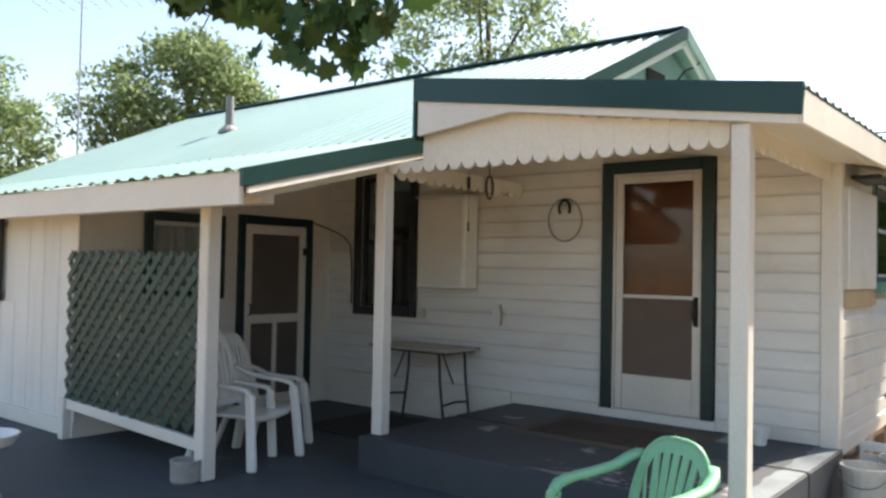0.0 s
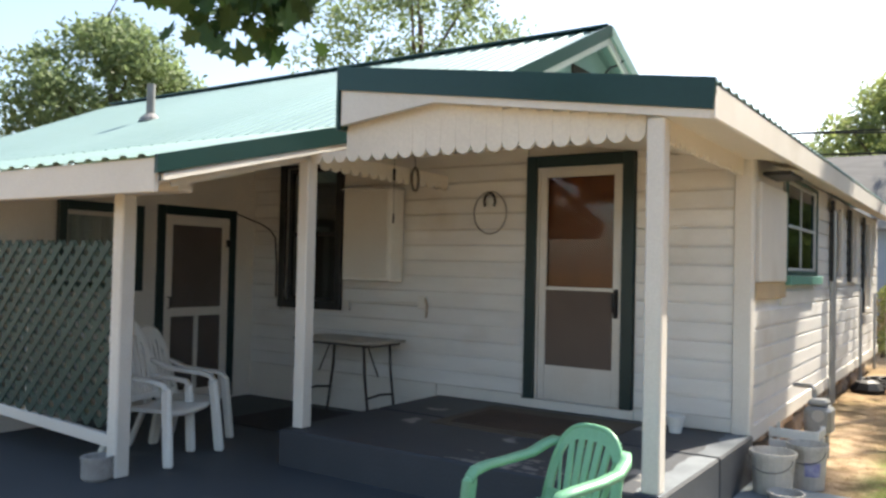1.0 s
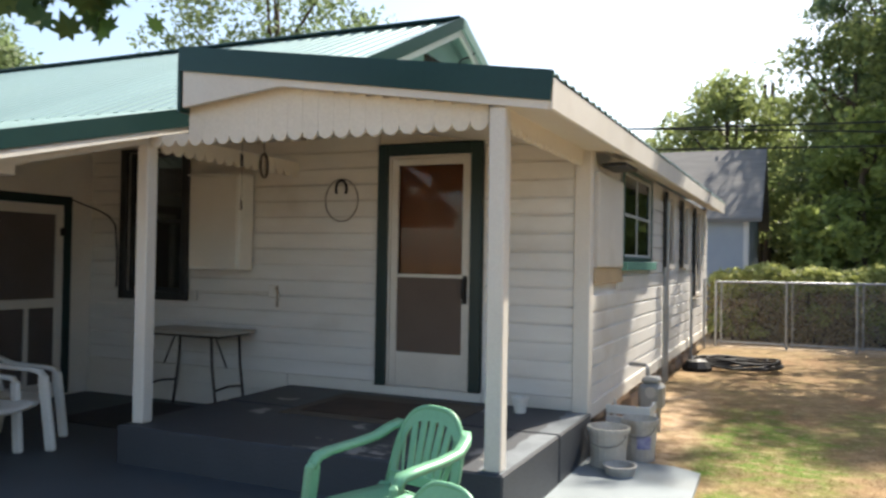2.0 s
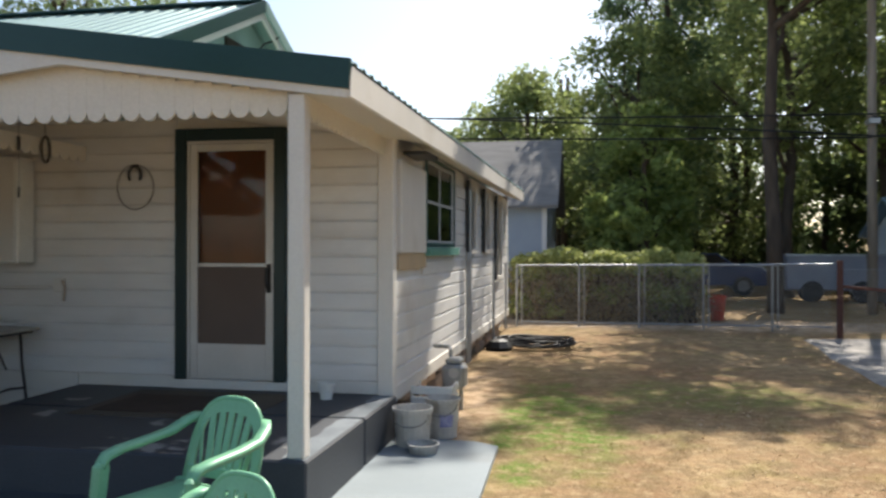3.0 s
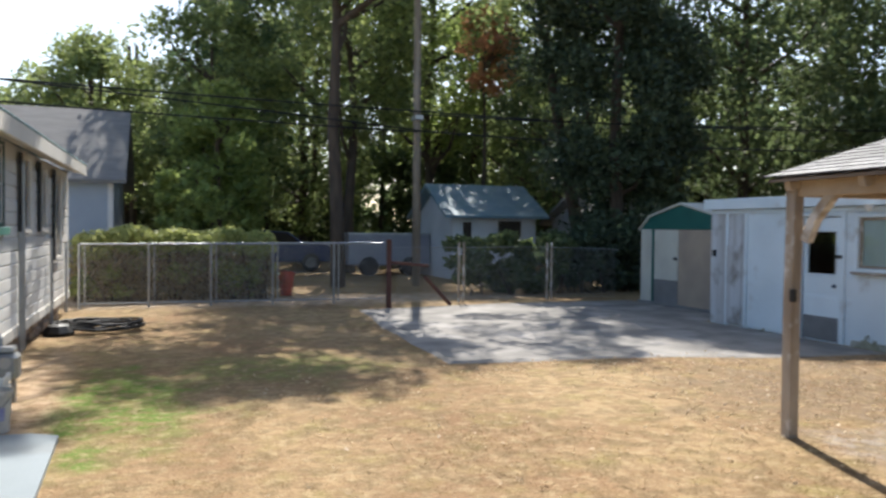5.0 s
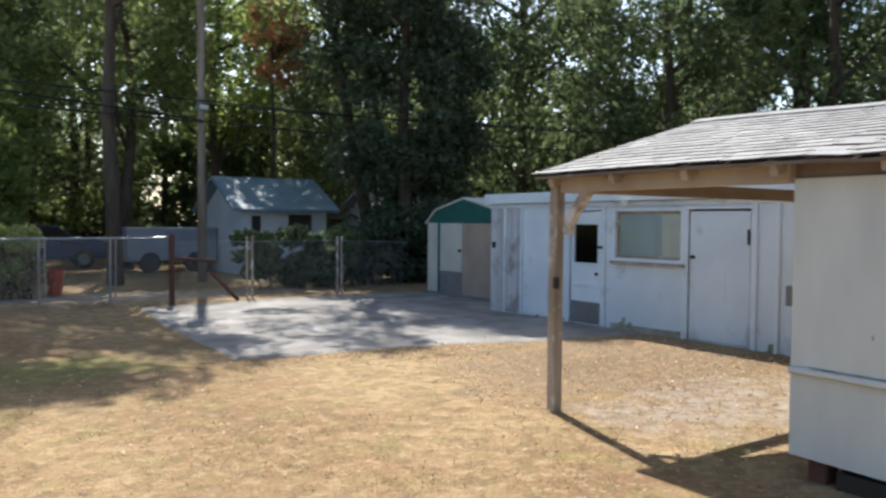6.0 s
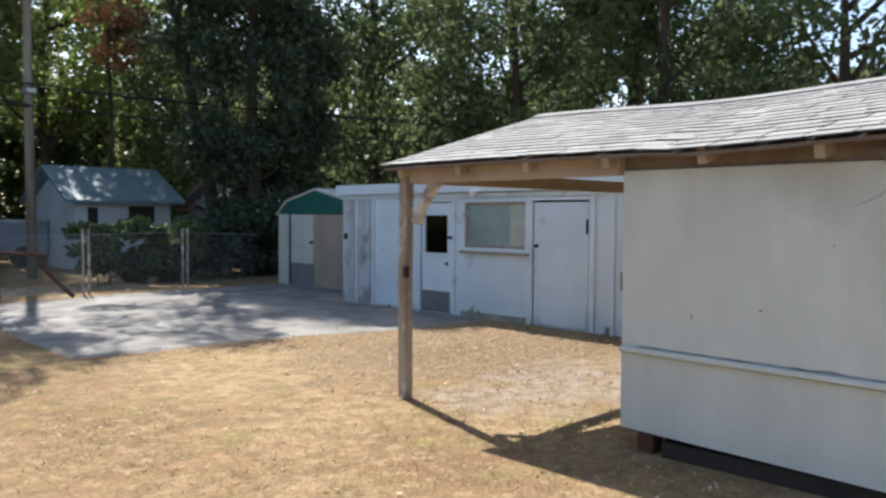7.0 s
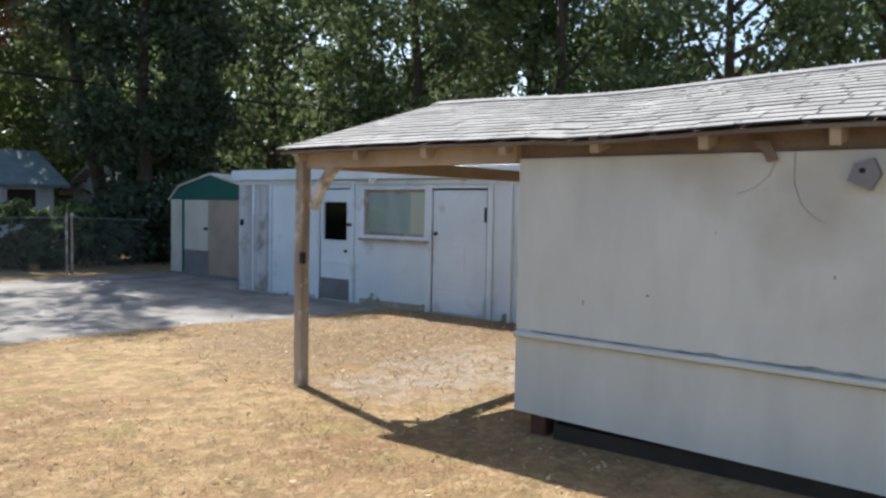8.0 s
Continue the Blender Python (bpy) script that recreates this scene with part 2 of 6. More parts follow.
def lawn_material(name, blades=False):
    """Dry straw lawn with a green patch by the house and bare earth in places."""
    m = bpy.data.materials.new(name)
    m.use_nodes = True
    n, l = m.node_tree.nodes, m.node_tree.links
    s = n["Principled BSDF"]
    pos = n.new("ShaderNodeNewGeometry").outputs["Position"]

    def field(size, detail=5):
        t = n.new("ShaderNodeTexNoise")
        t.inputs["Scale"].default_value, t.inputs["Detail"].default_value = size, detail
        l.new(pos, t.inputs["Vector"])
        return t.outputs["Fac"]

    def rng(v, a, b, c=0.0, d=1.0):
        r = n.new("ShaderNodeMapRange")
        for i, x in enumerate((a, b, c, d)):
            r.inputs[i + 1].default_value = x
        l.new(v, r.inputs[0])
        return r.outputs[0]

    def mix(f, a, b):
        x = n.new("ShaderNodeMix")
        x.data_type = "RGBA"
        for k, v in ((0, f), (6, a), (7, b)):
            if isinstance(v, tuple):
                x.inputs[k].default_value = (*v, 1)
            else:
                l.new(v, x.inputs[k])
        return x.outputs[2]

    def math_(op, a, b):
        x = n.new("ShaderNodeMath")
        x.operation = op
        for k, v in enumerate((a, b)):
            if isinstance(v, (int, float)):
                x.inputs[k].default_value = v
            else:
                l.new(v, x.inputs[k])
        return x.outputs[0]

    def patch(cx, cy, rx, ry, wob=0.5):
        sep = n.new("ShaderNodeSeparateXYZ")
        l.new(pos, sep.inputs[0])
        dx = math_("DIVIDE", math_("SUBTRACT", sep.outputs[0], cx), rx)
        dy = math_("DIVIDE", math_("SUBTRACT", sep.outputs[1], cy), ry)
        d = math_("SQRT", math_("ADD", math_("MULTIPLY", dx, dx), math_("MULTIPLY", dy, dy)), 0)
        d = math_("ADD", d, math_("MULTIPLY", math_("SUBTRACT", field(1.6), 0.5), wob * 3))
        return rng(d, 1.1, 0.6)

    col = mix(rng(field(0.55), 0.38, 0.62), (0.385, 0.275, 0.15), (0.225, 0.135, 0.072))
    col = mix(rng(field(2.2), 0.5, 0.66, 0.0, 0.85), col, (0.26, 0.215, 0.085))
    col = mix(rng(field(1.1, 7), 0.6, 0.72), col, (0.3, 0.18, 0.1))
    col = mix(rng(field(1.7, 6), 0.54, 0.7, 0.0, 0.5), col, (0.43, 0.335, 0.19))
    col = mix(rng(field(15, 6), 0.5, 0.72, 0.0, 0.4), col, (0.21, 0.13, 0.07))
    col = mix(rng(field(2.9, 6), 0.6, 0.7, 0.0, 0.7), col, (0.2, 0.13, 0.07))
    col = mix(patch(0.0, 7.2, 0.8, 1.9, 0.7), col, (0.11, 0.19, 0.03))
    col = mix(patch(1.6, 8.6, 1.3, 1.0, 0.6), col, (0.19, 0.2, 0.06))
    col = mix(patch(2.5, 17.0, 7.0, 1.5, 0.4), col, (0.5, 0.4, 0.3))
    col = mix(patch(7.3, 5.4, 2.4, 2.3, 0.8), col, (0.2, 0.145, 0.095))
    col = mix(patch(6.6, 3.8, 1.7, 1.0, 0.5), col, (0.31, 0.27, 0.23))
    col = mix(patch(-0.95, 7.5, 0.5, 3.5, 0.3), col, (0.45, 0.33, 0.22))
    col = mix(rng(field(3.4, 7), 0.5, 0.64, 0.0, 0.6), col, (0.22, 0.135, 0.07))
    col = mix(rng(field(7, 7), 0.46, 0.66, 0.0, 0.65), col, (0.22, 0.145, 0.08))
    col = mix(rng(field(4.6, 9), 0.5, 0.57, 0.0, 0.5), col, (0.16, 0.118, 0.06))
    col = mix(rng(field(9.5, 8), 0.55, 0.62, 0.0, 0.4), col, (0.44, 0.345, 0.2))
    col = mix(rng(field(34, 4), 0.5, 0.7, 0.0, 0.4), col, (0.43, 0.32, 0.185))
    col = mix(rng(field(70, 3), 0.52, 0.7, 0.0, 0.42), col, (0.16, 0.105, 0.06))
    l.new(col, s.inputs["Base Color"])
    s.inputs["Roughness"].default_value, s.inputs["Specular IOR Level"].default_value = 0.9, 0.1
    if blades:
        tr, sh = n.new("ShaderNodeBsdfTranslucent"), n.new("ShaderNodeMixShader")
        sh.inputs[0].default_value = 0.6
        l.new(col, tr.inputs["Color"])
        l.new(s.outputs[0], sh.inputs[1])
        l.new(tr.outputs[0], sh.inputs[2])
        l.new(sh.outputs[0], n["Material Output"].inputs["Surface"])
    else:
        bp = n.new("ShaderNodeBump")
        bp.inputs["Strength"].default_value, bp.inputs["Distance"].default_value = 0.9, 0.03
        l.new(field(45, 4), bp.inputs["Height"])
        l.new(bp.outputs["Normal"], s.inputs["Normal"])
    return m


LAWN = lawn_material("dry_lawn")
BLADES = lawn_material("dry_grass_blades", True)

# ---- mesh helpers ----
ROOT = {}


def thing(name, at, label, category, group="", kind=""):
    ob = new(name)
    ob.location = at
    ob.empty_display_size = 0.2
    ROOT[ob.name] = Vector(at)
    return tagged(ob, label, category, group, kind)


def part(name, bm, material, parent=None, label="", smooth=False):
    """Links a bmesh built in world coordinates as one mesh object, under its thing or part."""
    base = ROOT[parent.name] if parent else Vector((0, 0, 0))
    if parent:
        bmesh.ops.translate(bm, verts=bm.verts, vec=-base)
    me = bpy.data.meshes.new(name)
    bm.to_mesh(me)
    bm.free()
    if smooth:
        me.shade_smooth()
    me.materials.append(material)
    ob = new(name, me)
    ob.parent = parent
    ROOT[ob.name] = base
    if label:
        ob["label"] = label
    return ob


def solo(name, bm, material, label, category, kind="", group="", smooth=False):
    return tagged(part(name, bm, material, None, "", smooth), label, category, group, kind)


def piece(name, mesh, parent, m):
    """A piece on shared mesh data, at the world pose m."""
    ob = new(name, mesh)
    ob.parent = parent
    ob.matrix_basis = Matrix.Translation(-ROOT[parent.name]) @ m
    return ob


def mesh_of(name, bm, material, smooth=False):
    me = bpy.data.meshes.new(name)
    bm.to_mesh(me)
    bm.free()
    if smooth:
        me.shade_smooth()
    me.materials.append(material)
    return me


def box(x0, y0, z0, x1, y1, z1, bevel=0.0, bm=None):
    b = bmesh.new()
    bmesh.ops.create_cube(b, size=1.0, matrix=Matrix.Translation(((x0 + x1) / 2, (y0 + y1) / 2, (z0 + z1) / 2)) @ Matrix.Diagonal((abs(x1 - x0), abs(y1 - y0), abs(z1 - z0), 1)))
    if bevel:
        bmesh.ops.bevel(b, geom=b.edges[:], offset=bevel, segments=1, affect="EDGES")
    return merge(bm, b)


def merge(bm, b):
    if bm is None:
        return b
    me = bpy.data.meshes.new("tmp")
    b.to_mesh(me)
    b.free()
    bm.from_mesh(me)
    bpy.data.meshes.remove(me)
    return bm


def beam(p, q, w, h, bm=None, bevel=0.0):
    """A bar of section w x h from p to q (h measured towards up)."""
    p, q = Vector(p), Vector(q)
    b = box(-w / 2, -h / 2, 0, w / 2, h / 2, (q - p).length, bevel)
    z = (q - p).normalized()
    up = Vector((0, 0, 1)) if abs(z.z) < 0.95 else Vector((0, 1, 0))
    x = up.cross(z).normalized()
    y = z.cross(x)
    b.transform(Matrix.Translation(p) @ Matrix((x, y, z)).transposed().to_4x4())
    return merge(bm, b)


def tube(points, r, sides=8, bm=None, r_end=None, cap=True):
    """A round bar along points, tapering to r_end."""
    own = bmesh.new() if bm is None else bm
    pts = [Vector(p) for p in points]
    rings, side = [], None
    for i, p in enumerate(pts):
        d = (pts[min(i + 1, len(pts) - 1)] - pts[max(i - 1, 0)]).normalized()
        if side is None:
            side = d.orthogonal().normalized()
        side = (side - d * side.dot(d)).normalized()
        up = d.cross(side)
        k = r if r_end is None else r + (r_end - r) * i / (len(pts) - 1)
        rings.append([own.verts.new(p + (side * math.cos(a) + up * math.sin(a)) * k) for a in (2 * math.pi * j / sides for j in range(sides))])
    for a, b in zip(rings, rings[1:]):
        for j in range(sides):
            own.faces.new((a[j], a[(j + 1) % sides], b[(j + 1) % sides], b[j]))
    if cap:
        own.faces.new(rings[0][::-1])
        own.faces.new(rings[-1])
    return own


def lathe(profile, at, sides=20):
    bm = bmesh.new()
    rings = [[bm.verts.new((at[0] + r * math.cos(2 * math.pi * j / sides), at[1] + r * math.sin(2 * math.pi * j / sides), at[2] + z)) for j in range(sides)] for r, z in profile]
    for a, b in zip(rings, rings[1:]):
        for j in range(sides):
            bm.faces.new((a[j], a[(j + 1) % sides], b[(j + 1) % sides], b[j]))
    bm.faces.new(rings[0][::-1])
    return bm


def prism(outline, axis, a, b):
    """A flat outline of (u, v) pushed from a to b along an axis: x takes (y, z), y takes (x, z), z takes (x, y)."""
    bm = bmesh.new()

    def spot(u, v, w):
        return {"x": (w, u, v), "y": (u, w, v), "z": (u, v, w)}[axis]

    lo = [bm.verts.new(spot(u, v, a)) for u, v in outline]
    hi = [bm.verts.new(spot(u, v, b)) for u, v in outline]
    bm.faces.new(lo)
    bm.faces.new(hi[::-1])
    for i in range(len(lo)):
        j = (i + 1) % len(lo)
        bm.faces.new((lo[j], lo[i], hi[i], hi[j]))
    bmesh.ops.recalc_face_normals(bm, faces=bm.faces[:])
    return bm


def pierced(axis, w0, w1, a0, a1, z0, z1, holes):
    """A wall between w0 and w1 on an axis, from a0 to a1 and z0 to z1, with holes (a0, a1, z0, z1) right through it."""
    bm = None
    cuts = sorted({a0, a1, *[v for h in holes for v in h[:2]]})
    for s, e in zip(cuts, cuts[1:]):
        mid, levels = (s + e) / 2, [z0]
        for h in sorted(holes, key=lambda q: q[2]):
            if h[0] < mid < h[1]:
                levels += [h[2], h[3]]
        levels.append(z1)
        for lo, hi in zip(levels[::2], levels[1::2]):
            if hi - lo > 0.001:
                bm = box(s, w0, lo, e, w1, hi, 0, bm) if axis == "y" else box(w0, s, lo, w1, e, hi, 0, bm)
    bmesh.ops.remove_doubles(bm, verts=bm.verts[:], dist=0.0005)
    return bm


def spans(a0, a1, z0, z1, holes):
    """What is left of a0..a1 in the course z0..z1 between the holes."""
    cut = sorted((h[0], h[1]) for h in holes if h[2] < z1 - 0.02 and h[3] > z0 + 0.02)
    out, at = [], a0
    for s, e in cut:
        if s - at > 0.03:
            out.append((at, s))
        at = max(at, e)
    if a1 - at > 0.03:
        out.append((at, a1))
    return out


def frame_ring(axis, w0, w1, a0, a1, z0, z1, t, bottom=True, bevel=0.006):
    """A rectangular frame of bar width t, its inner edge on a0..a1, z0..z1."""
    def bar(s, lo, e, hi, bm):
        return box(s, w0, lo, e, w1, hi, bevel, bm) if axis == "y" else box(w0, s, lo, w1, e, hi, bevel, bm)
    bm = bar(a0 - t, z0 - (t if bottom else 0), a0, z1 + t, None)
    bm = bar(a1, z0 - (t if bottom else 0), a1 + t, z1 + t, bm)
    bm = bar(a0, z1, a1, z1 + t, bm)
    if bottom:
        bm = bar(a0, z0 - t, a1, z0, bm)
    return bm

# ---- ground ----
DW, SW, LW, FW = 6.15, -1.23, -6.55, 3.25      # door wall y, side wall x, screen wall x, front-left wall y
DECK_Z, PATIO_Z = 0.36, 0.10


def build_ground():
    bm = bmesh.new()
    steps = [-400, -120, -50, -25] + [-16 + 0.8 * i for i in range(61)] + [40, 60, 120, 400]
    grid = [[bm.verts.new((x, y, 0.0)) for x in steps] for y in steps]
    for v in bm.verts:
        r = max(abs(v.co.x), abs(v.co.y))
        v.co.z = 0.05 * (noise.noise(v.co * 0.35) * 0.6) if 2 < r < 40 else 0
        if v.co.x < 4.0 and v.co.y < 7.5:
            v.co.z = min(v.co.z, 0.0) - 0.005
    for r0, r1 in zip(grid, grid[1:]):
        for i in range(len(r0) - 1):
            bm.faces.new((r0[i], r0[i + 1], r1[i + 1], r1[i]))
    return solo("ground", bm, LAWN, "dry straw-coloured mown lawn with green patches", "lawn", "structure", smooth=True)


build_ground()

# patio slab, walkway, asphalt pad
solo("patio", prism([(-13.5, 1.3), (-0.30, 1.3), (-0.30, 3.6), (-1.30, 3.6), (-1.30, DW), (-13.5, DW)], "z", -0.15, PATIO_Z), PATIO, "grey-blue painted concrete patio slab", "patio", "structure")
solo("pavement", prism([(-1.30, 3.6), (-0.30, 3.6), (-0.31, 4.6), (-0.35, 6.0), (-0.55, 6.12), (-1.2, 6.14), (-1.30, 6.1)], "z", -0.1, 0.03), SLAB, "pale concrete walkway slab beside the porch", "pavement", "structure")
bm = prism([(3.62, 8.42), (4.6, 8.32), (5.6, 8.22), (6.5, 8.05), (7.6, 7.7), (9.32, 7.4), (9.32, 11.3), (10.3, 11.4), (10.3, 15.2), (7.0, 15.1), (4.0, 14.5), (3.92, 13.2), (3.78, 12.0), (3.76, 11.0), (3.66, 10.0), (3.68, 9.2)], "z", -0.1, 0.014)
for v in bm.verts:  # the edge feathers out into the soil
    if v.co.z < 0:
        v.co = Vector((6.8 + (v.co.x - 6.8) * 1.06, 11.3 + (v.co.y - 11.3) * 1.06, -0.03))
solo("driveway", bm, GRAVEL, "worn grey asphalt parking pad in tree shade", "driveway", "structure")

# ---- porch platform ----
porch = thing("porch_floor", (-2.6, 4.9, 0), "dark grey-blue painted concrete porch platform", "porch", kind="structure")
part("platform", box(-4.02, 4.10, 0.0, -1.19, 5.24, DECK_Z, 0.012), DECK, porch)
bm = bmesh.new()
for i in range(84):
    for j in range(30):
        px, py = -2.60 + 0.0105 * i, 4.115 + 0.011 * j
        q = noise.noise(Vector((px * 7, py * 16, 3.1))) + 0.5 * noise.noise(Vector((px * 22, py * 34, 8.0)))
        if q > 0.02 + 1.1 * abs(px + 2.12) ** 2 + 1.2 * max(0, py - 4.2):
            bm.faces.new([bm.verts.new((px + a, py + b, DECK_Z + 0.0025)) for a, b in ((0, 0), (0.0105, 0), (0.0105, 0.011), (0, 0.011))])
part("bare_patch", bm, mat("bare_concrete", (0.3, 0.29, 0.27), (0.24, 0.235, 0.22), 8, 0.85, 0.3, 60), porch, "peeled paint showing bare concrete")
SUNLIT_EDGE = mat("sunlit_floor_paint", (0.17, 0.195, 0.215), (0.12, 0.14, 0.16), 5, 0.6, 0.3, 50)
for y0, y1 in ((4.115, 5.23), (5.28, DW - 0.05)):  # paler colour painted in for the sunlit sliver along the open edge, with a ragged inner border
    bm = bmesh.new()
    for k in range(40):
        a, b = y0 + (y1 - y0) * k / 40, y0 + (y1 - y0) * (k + 1) / 40
        w0 = 0.15 + 0.05 * noise.noise(Vector((a * 6, 1.0, 0)))
        w1 = 0.15 + 0.05 * noise.noise(Vector((b * 6, 1.0, 0)))
        bm.faces.new([bm.verts.new(c) for c in ((-1.203 - w0, a, DECK_Z + 0.002), (-1.203, a, DECK_Z + 0.002), (-1.203, b, DECK_Z + 0.002), (-1.203 - w1, b, DECK_Z + 0.002))])
    part("faded_edge", bm, SUNLIT_EDGE, porch, "paler strip painted as sunlight along the edge")
part("landing", box(-4.02, 5.265, 0.0, -1.19, DW + 0.02, DECK_Z, 0.012), DECK, porch)

# ---- house ----
house = thing("house", (-5.0, 8.0, 0), "small white clapboard house with green metal roof", "house")

door_hole = (-3.00, -2.22, 0.44, 2.44)
win_front = (-6.02, -5.30, 1.18, 2.58)
screen_hole = (4.97, 5.79, 0.12, 2.03)
win_porch = (3.92, 4.62, 1.35, 2.0)
win_left = (-9.0, -8.11, 1.3, 1.95)
side_wins = [(7.46, 8.98, 1.60, 2.41), (10.12, 10.6, 1.55, 2.36), (11.6, 12.05, 1.55, 2.36), (13.1, 13.7, 1.1, 2.36)]

w_door = part("wall", pierced("y", DW + 0.02, DW + 0.16, LW - 0.14, SW + 0.0, 0.05, 2.75, [door_hole, win_front]), SIDING, house)
w_side = part("wall", pierced("x", SW - 0.16, SW - 0.02, DW + 0.16, 15.2, 0.30, 2.5, side_wins), SIDING, house)
w_screen = part("wall", pierced("x", LW - 0.14, LW, FW, DW + 0.02, PATIO_Z, 2.1, [screen_hole, win_porch]), WHITE, house, "plain white painted wall")
part("wall", prism([(FW + 0.1, 2.1), (DW + 0.02, 2.1), (DW + 0.02, 2.61), (4.75, 2.49)], "x", LW - 0.14, LW), WHITE, house)
w_left = part("wall", pierced("y", FW + 0.02, FW + 0.14, -12.7, LW - 0.14, PATIO_Z, 2.14, [win_left]), BOARD, house)
part("wall", prism([(FW + 0.15, 0.05), (15.2, 0.05), (15.2, 2.4), (4.9, 2.6), (FW + 0.15, 2.15)], "x", -12.8, -12.7), BOARD, house)
part("wall", box(-12.7, 15.1, 0.05, SW - 0.16, 15.2, 2.6), SIDING, house)
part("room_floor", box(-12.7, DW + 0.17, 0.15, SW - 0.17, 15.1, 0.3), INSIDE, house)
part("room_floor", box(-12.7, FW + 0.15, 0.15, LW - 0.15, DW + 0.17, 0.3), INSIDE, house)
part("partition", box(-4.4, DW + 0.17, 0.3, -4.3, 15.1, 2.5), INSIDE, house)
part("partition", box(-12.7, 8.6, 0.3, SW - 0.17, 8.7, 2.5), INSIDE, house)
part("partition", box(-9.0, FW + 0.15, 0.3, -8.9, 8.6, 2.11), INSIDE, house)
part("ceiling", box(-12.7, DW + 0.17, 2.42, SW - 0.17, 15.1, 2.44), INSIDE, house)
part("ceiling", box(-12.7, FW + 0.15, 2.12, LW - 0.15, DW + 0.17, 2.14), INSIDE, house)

# foundation stones under the side wall
# dark sheet behind the stones, coloured as the crawl space's shade
part("crawl_wall", box(SW - 0.4, DW + 0.1, -0.05, SW - 0.3, 15.2, 0.32), DARKHOLE, house)
rnd = random.Random(5)
y = DW + 0.12
while y < 14.9:
    for z0, z1 in ((0.0, 0.15), (0.155, 0.3)):
        w = rnd.uniform(0.2, 0.42)
        if rnd.random() < 0.72:
            st = box(SW - 0.25, y, z0 - 0.02, SW - 0.06 - rnd.uniform(0, 0.05), y + w, z1 - rnd.uniform(0, 0.03), 0.03)
            for v in st.verts:
                v.co += Vector((rnd.uniform(-1, 1), rnd.uniform(-1, 1), rnd.uniform(-1, 1))) * 0.014
            part("foundation_stone", st, STONE, house)
    y += 0.36
part("porch_foundation", box(LW, DW - 0.015, PATIO_Z, -4.03, DW + 0.015, 0.30, 0.004), WHITE, house)


def clapboards(wall, axis, face, a0, a1, z0, z1, holes, out, seed):
    """Lapped boards on a wall: each course between openings is a wedge, thicker at its foot."""
    rr = random.Random(seed)
    pitch = 0.146
    z = z0
    while z < z1 - 0.03:
        top = min(z + pitch + 0.012, z1)
        if z + pitch > z1 + 0.02:
            break
        for s, e in spans(a0, a1, z, top, holes):
            joints = [s]
            while e - joints[-1] > 4.0:
                joints.append(joints[-1] + rr.uniform(2.2, 3.6))
            joints.append(e)
            for p, q in zip(joints, joints[1:]):
                thick, thin = 0.023 + rr.uniform(-0.0015, 0.0015), 0.005
                prof = [(face, z), (face + out * thick, z), (face + out * thick * 0.92, z + 0.118), (face + out * 0.009, z + 0.13), (face + out * thin, z + pitch - 0.001), (face, z + pitch - 0.001)]
                bm = prism(prof, "x", p + 0.001, q - 0.001) if axis == "y" else prism(prof, "y", p + 0.001, q - 0.001)
                part("clapboard", bm, SIDING, wall)
        z += pitch


# courses run past the trim boards, which stand proud of them
clapboards(w_door, "y", DW + 0.02, LW, SW - 0.11, 0.47, 2.7, [(-3.11, -2.11, 0.3, 2.55), (-6.11, -5.21, 1.09, 2.67)], -1, 3)
wide = [(s - 0.09, e + 0.09, lo - 0.09, hi + 0.09) for s, e, lo, hi in side_wins]
clapboards(w_side, "x", SW - 0.02, DW + 0.09, 15.12, 0.42, 2.42, wide + [(6.30, 7.34, 1.36, 2.27)], 1, 4)
part("skirt_board", box(LW + 0.01, DW - 0.016, 0.30, -4.03, DW + 0.018, 0.465, 0.006), WHITE, house)
part("skirt_board", box(-4.02, DW - 0.016, DECK_Z + 0.002, -3.12, DW + 0.018, 0.465, 0.006), WHITE, house)
part("skirt_board", box(-2.10, DW - 0.016, DECK_Z + 0.002, SW - 0.11, DW + 0.018, 0.465, 0.006), WHITE, house)
part("door_sill", box(-3.12, DW - 0.03, DECK_Z + 0.002, -2.10, DW + 0.018, 0.438, 0.006), WHITE, house)
part("skirt_board", box(SW - 0.02, DW + 0.09, 0.29, SW + 0.018, 15.15, 0.415, 0.006), WHITE, house)
part("corner_board", box(SW - 0.11, DW - 0.025, 0.31, SW + 0.022, DW + 0.02, 2.5, 0.006), WHITE, house)
part("corner_board", box(SW - 0.02, DW + 0.021, 0.31, SW + 0.022, DW + 0.09, 2.5, 0.006), WHITE, house)

# smooth patch and tan boards on the side wall
part("wall_panel", box(SW - 0.02, 6.36, 1.50, SW + 0.035, 7.36, 2.28, 0.008), WHITE, house, "smooth cream sheet over the clapboards")
part("tan_board", box(SW - 0.02, 6.34, 1.362, SW + 0.016, 7.45, 1.497, 0.004), mat("tan_board_paint", (0.55, 0.42, 0.26), (0.48, 0.37, 0.24), 3, 0.6, 0.2, 50), house, "bare tan board under the sheet")

# vertical boards on the front-left wall
x = -12.7
while x < LW - 0.16:
    w = 0.29
    for lo, hi in ([(PATIO_Z + 0.14, win_left[2] - 0.09), (win_left[3] + 0.09, 2.10)] if x + w > win_left[0] - 0.08 and x < win_left[1] + 0.08 else [(PATIO_Z + 0.14, 2.10)]):
        part("board", box(x + 0.004, FW, lo, min(x + w - 0.004, LW - 0.004), FW + 0.022, hi, 0.003), BOARD, w_left)
    x += w
part("skirt_board", box(-12.7, FW - 0.03, PATIO_Z + 0.002, LW, FW + 0.02, PATIO_Z + 0.138, 0.008), WHITE, house)
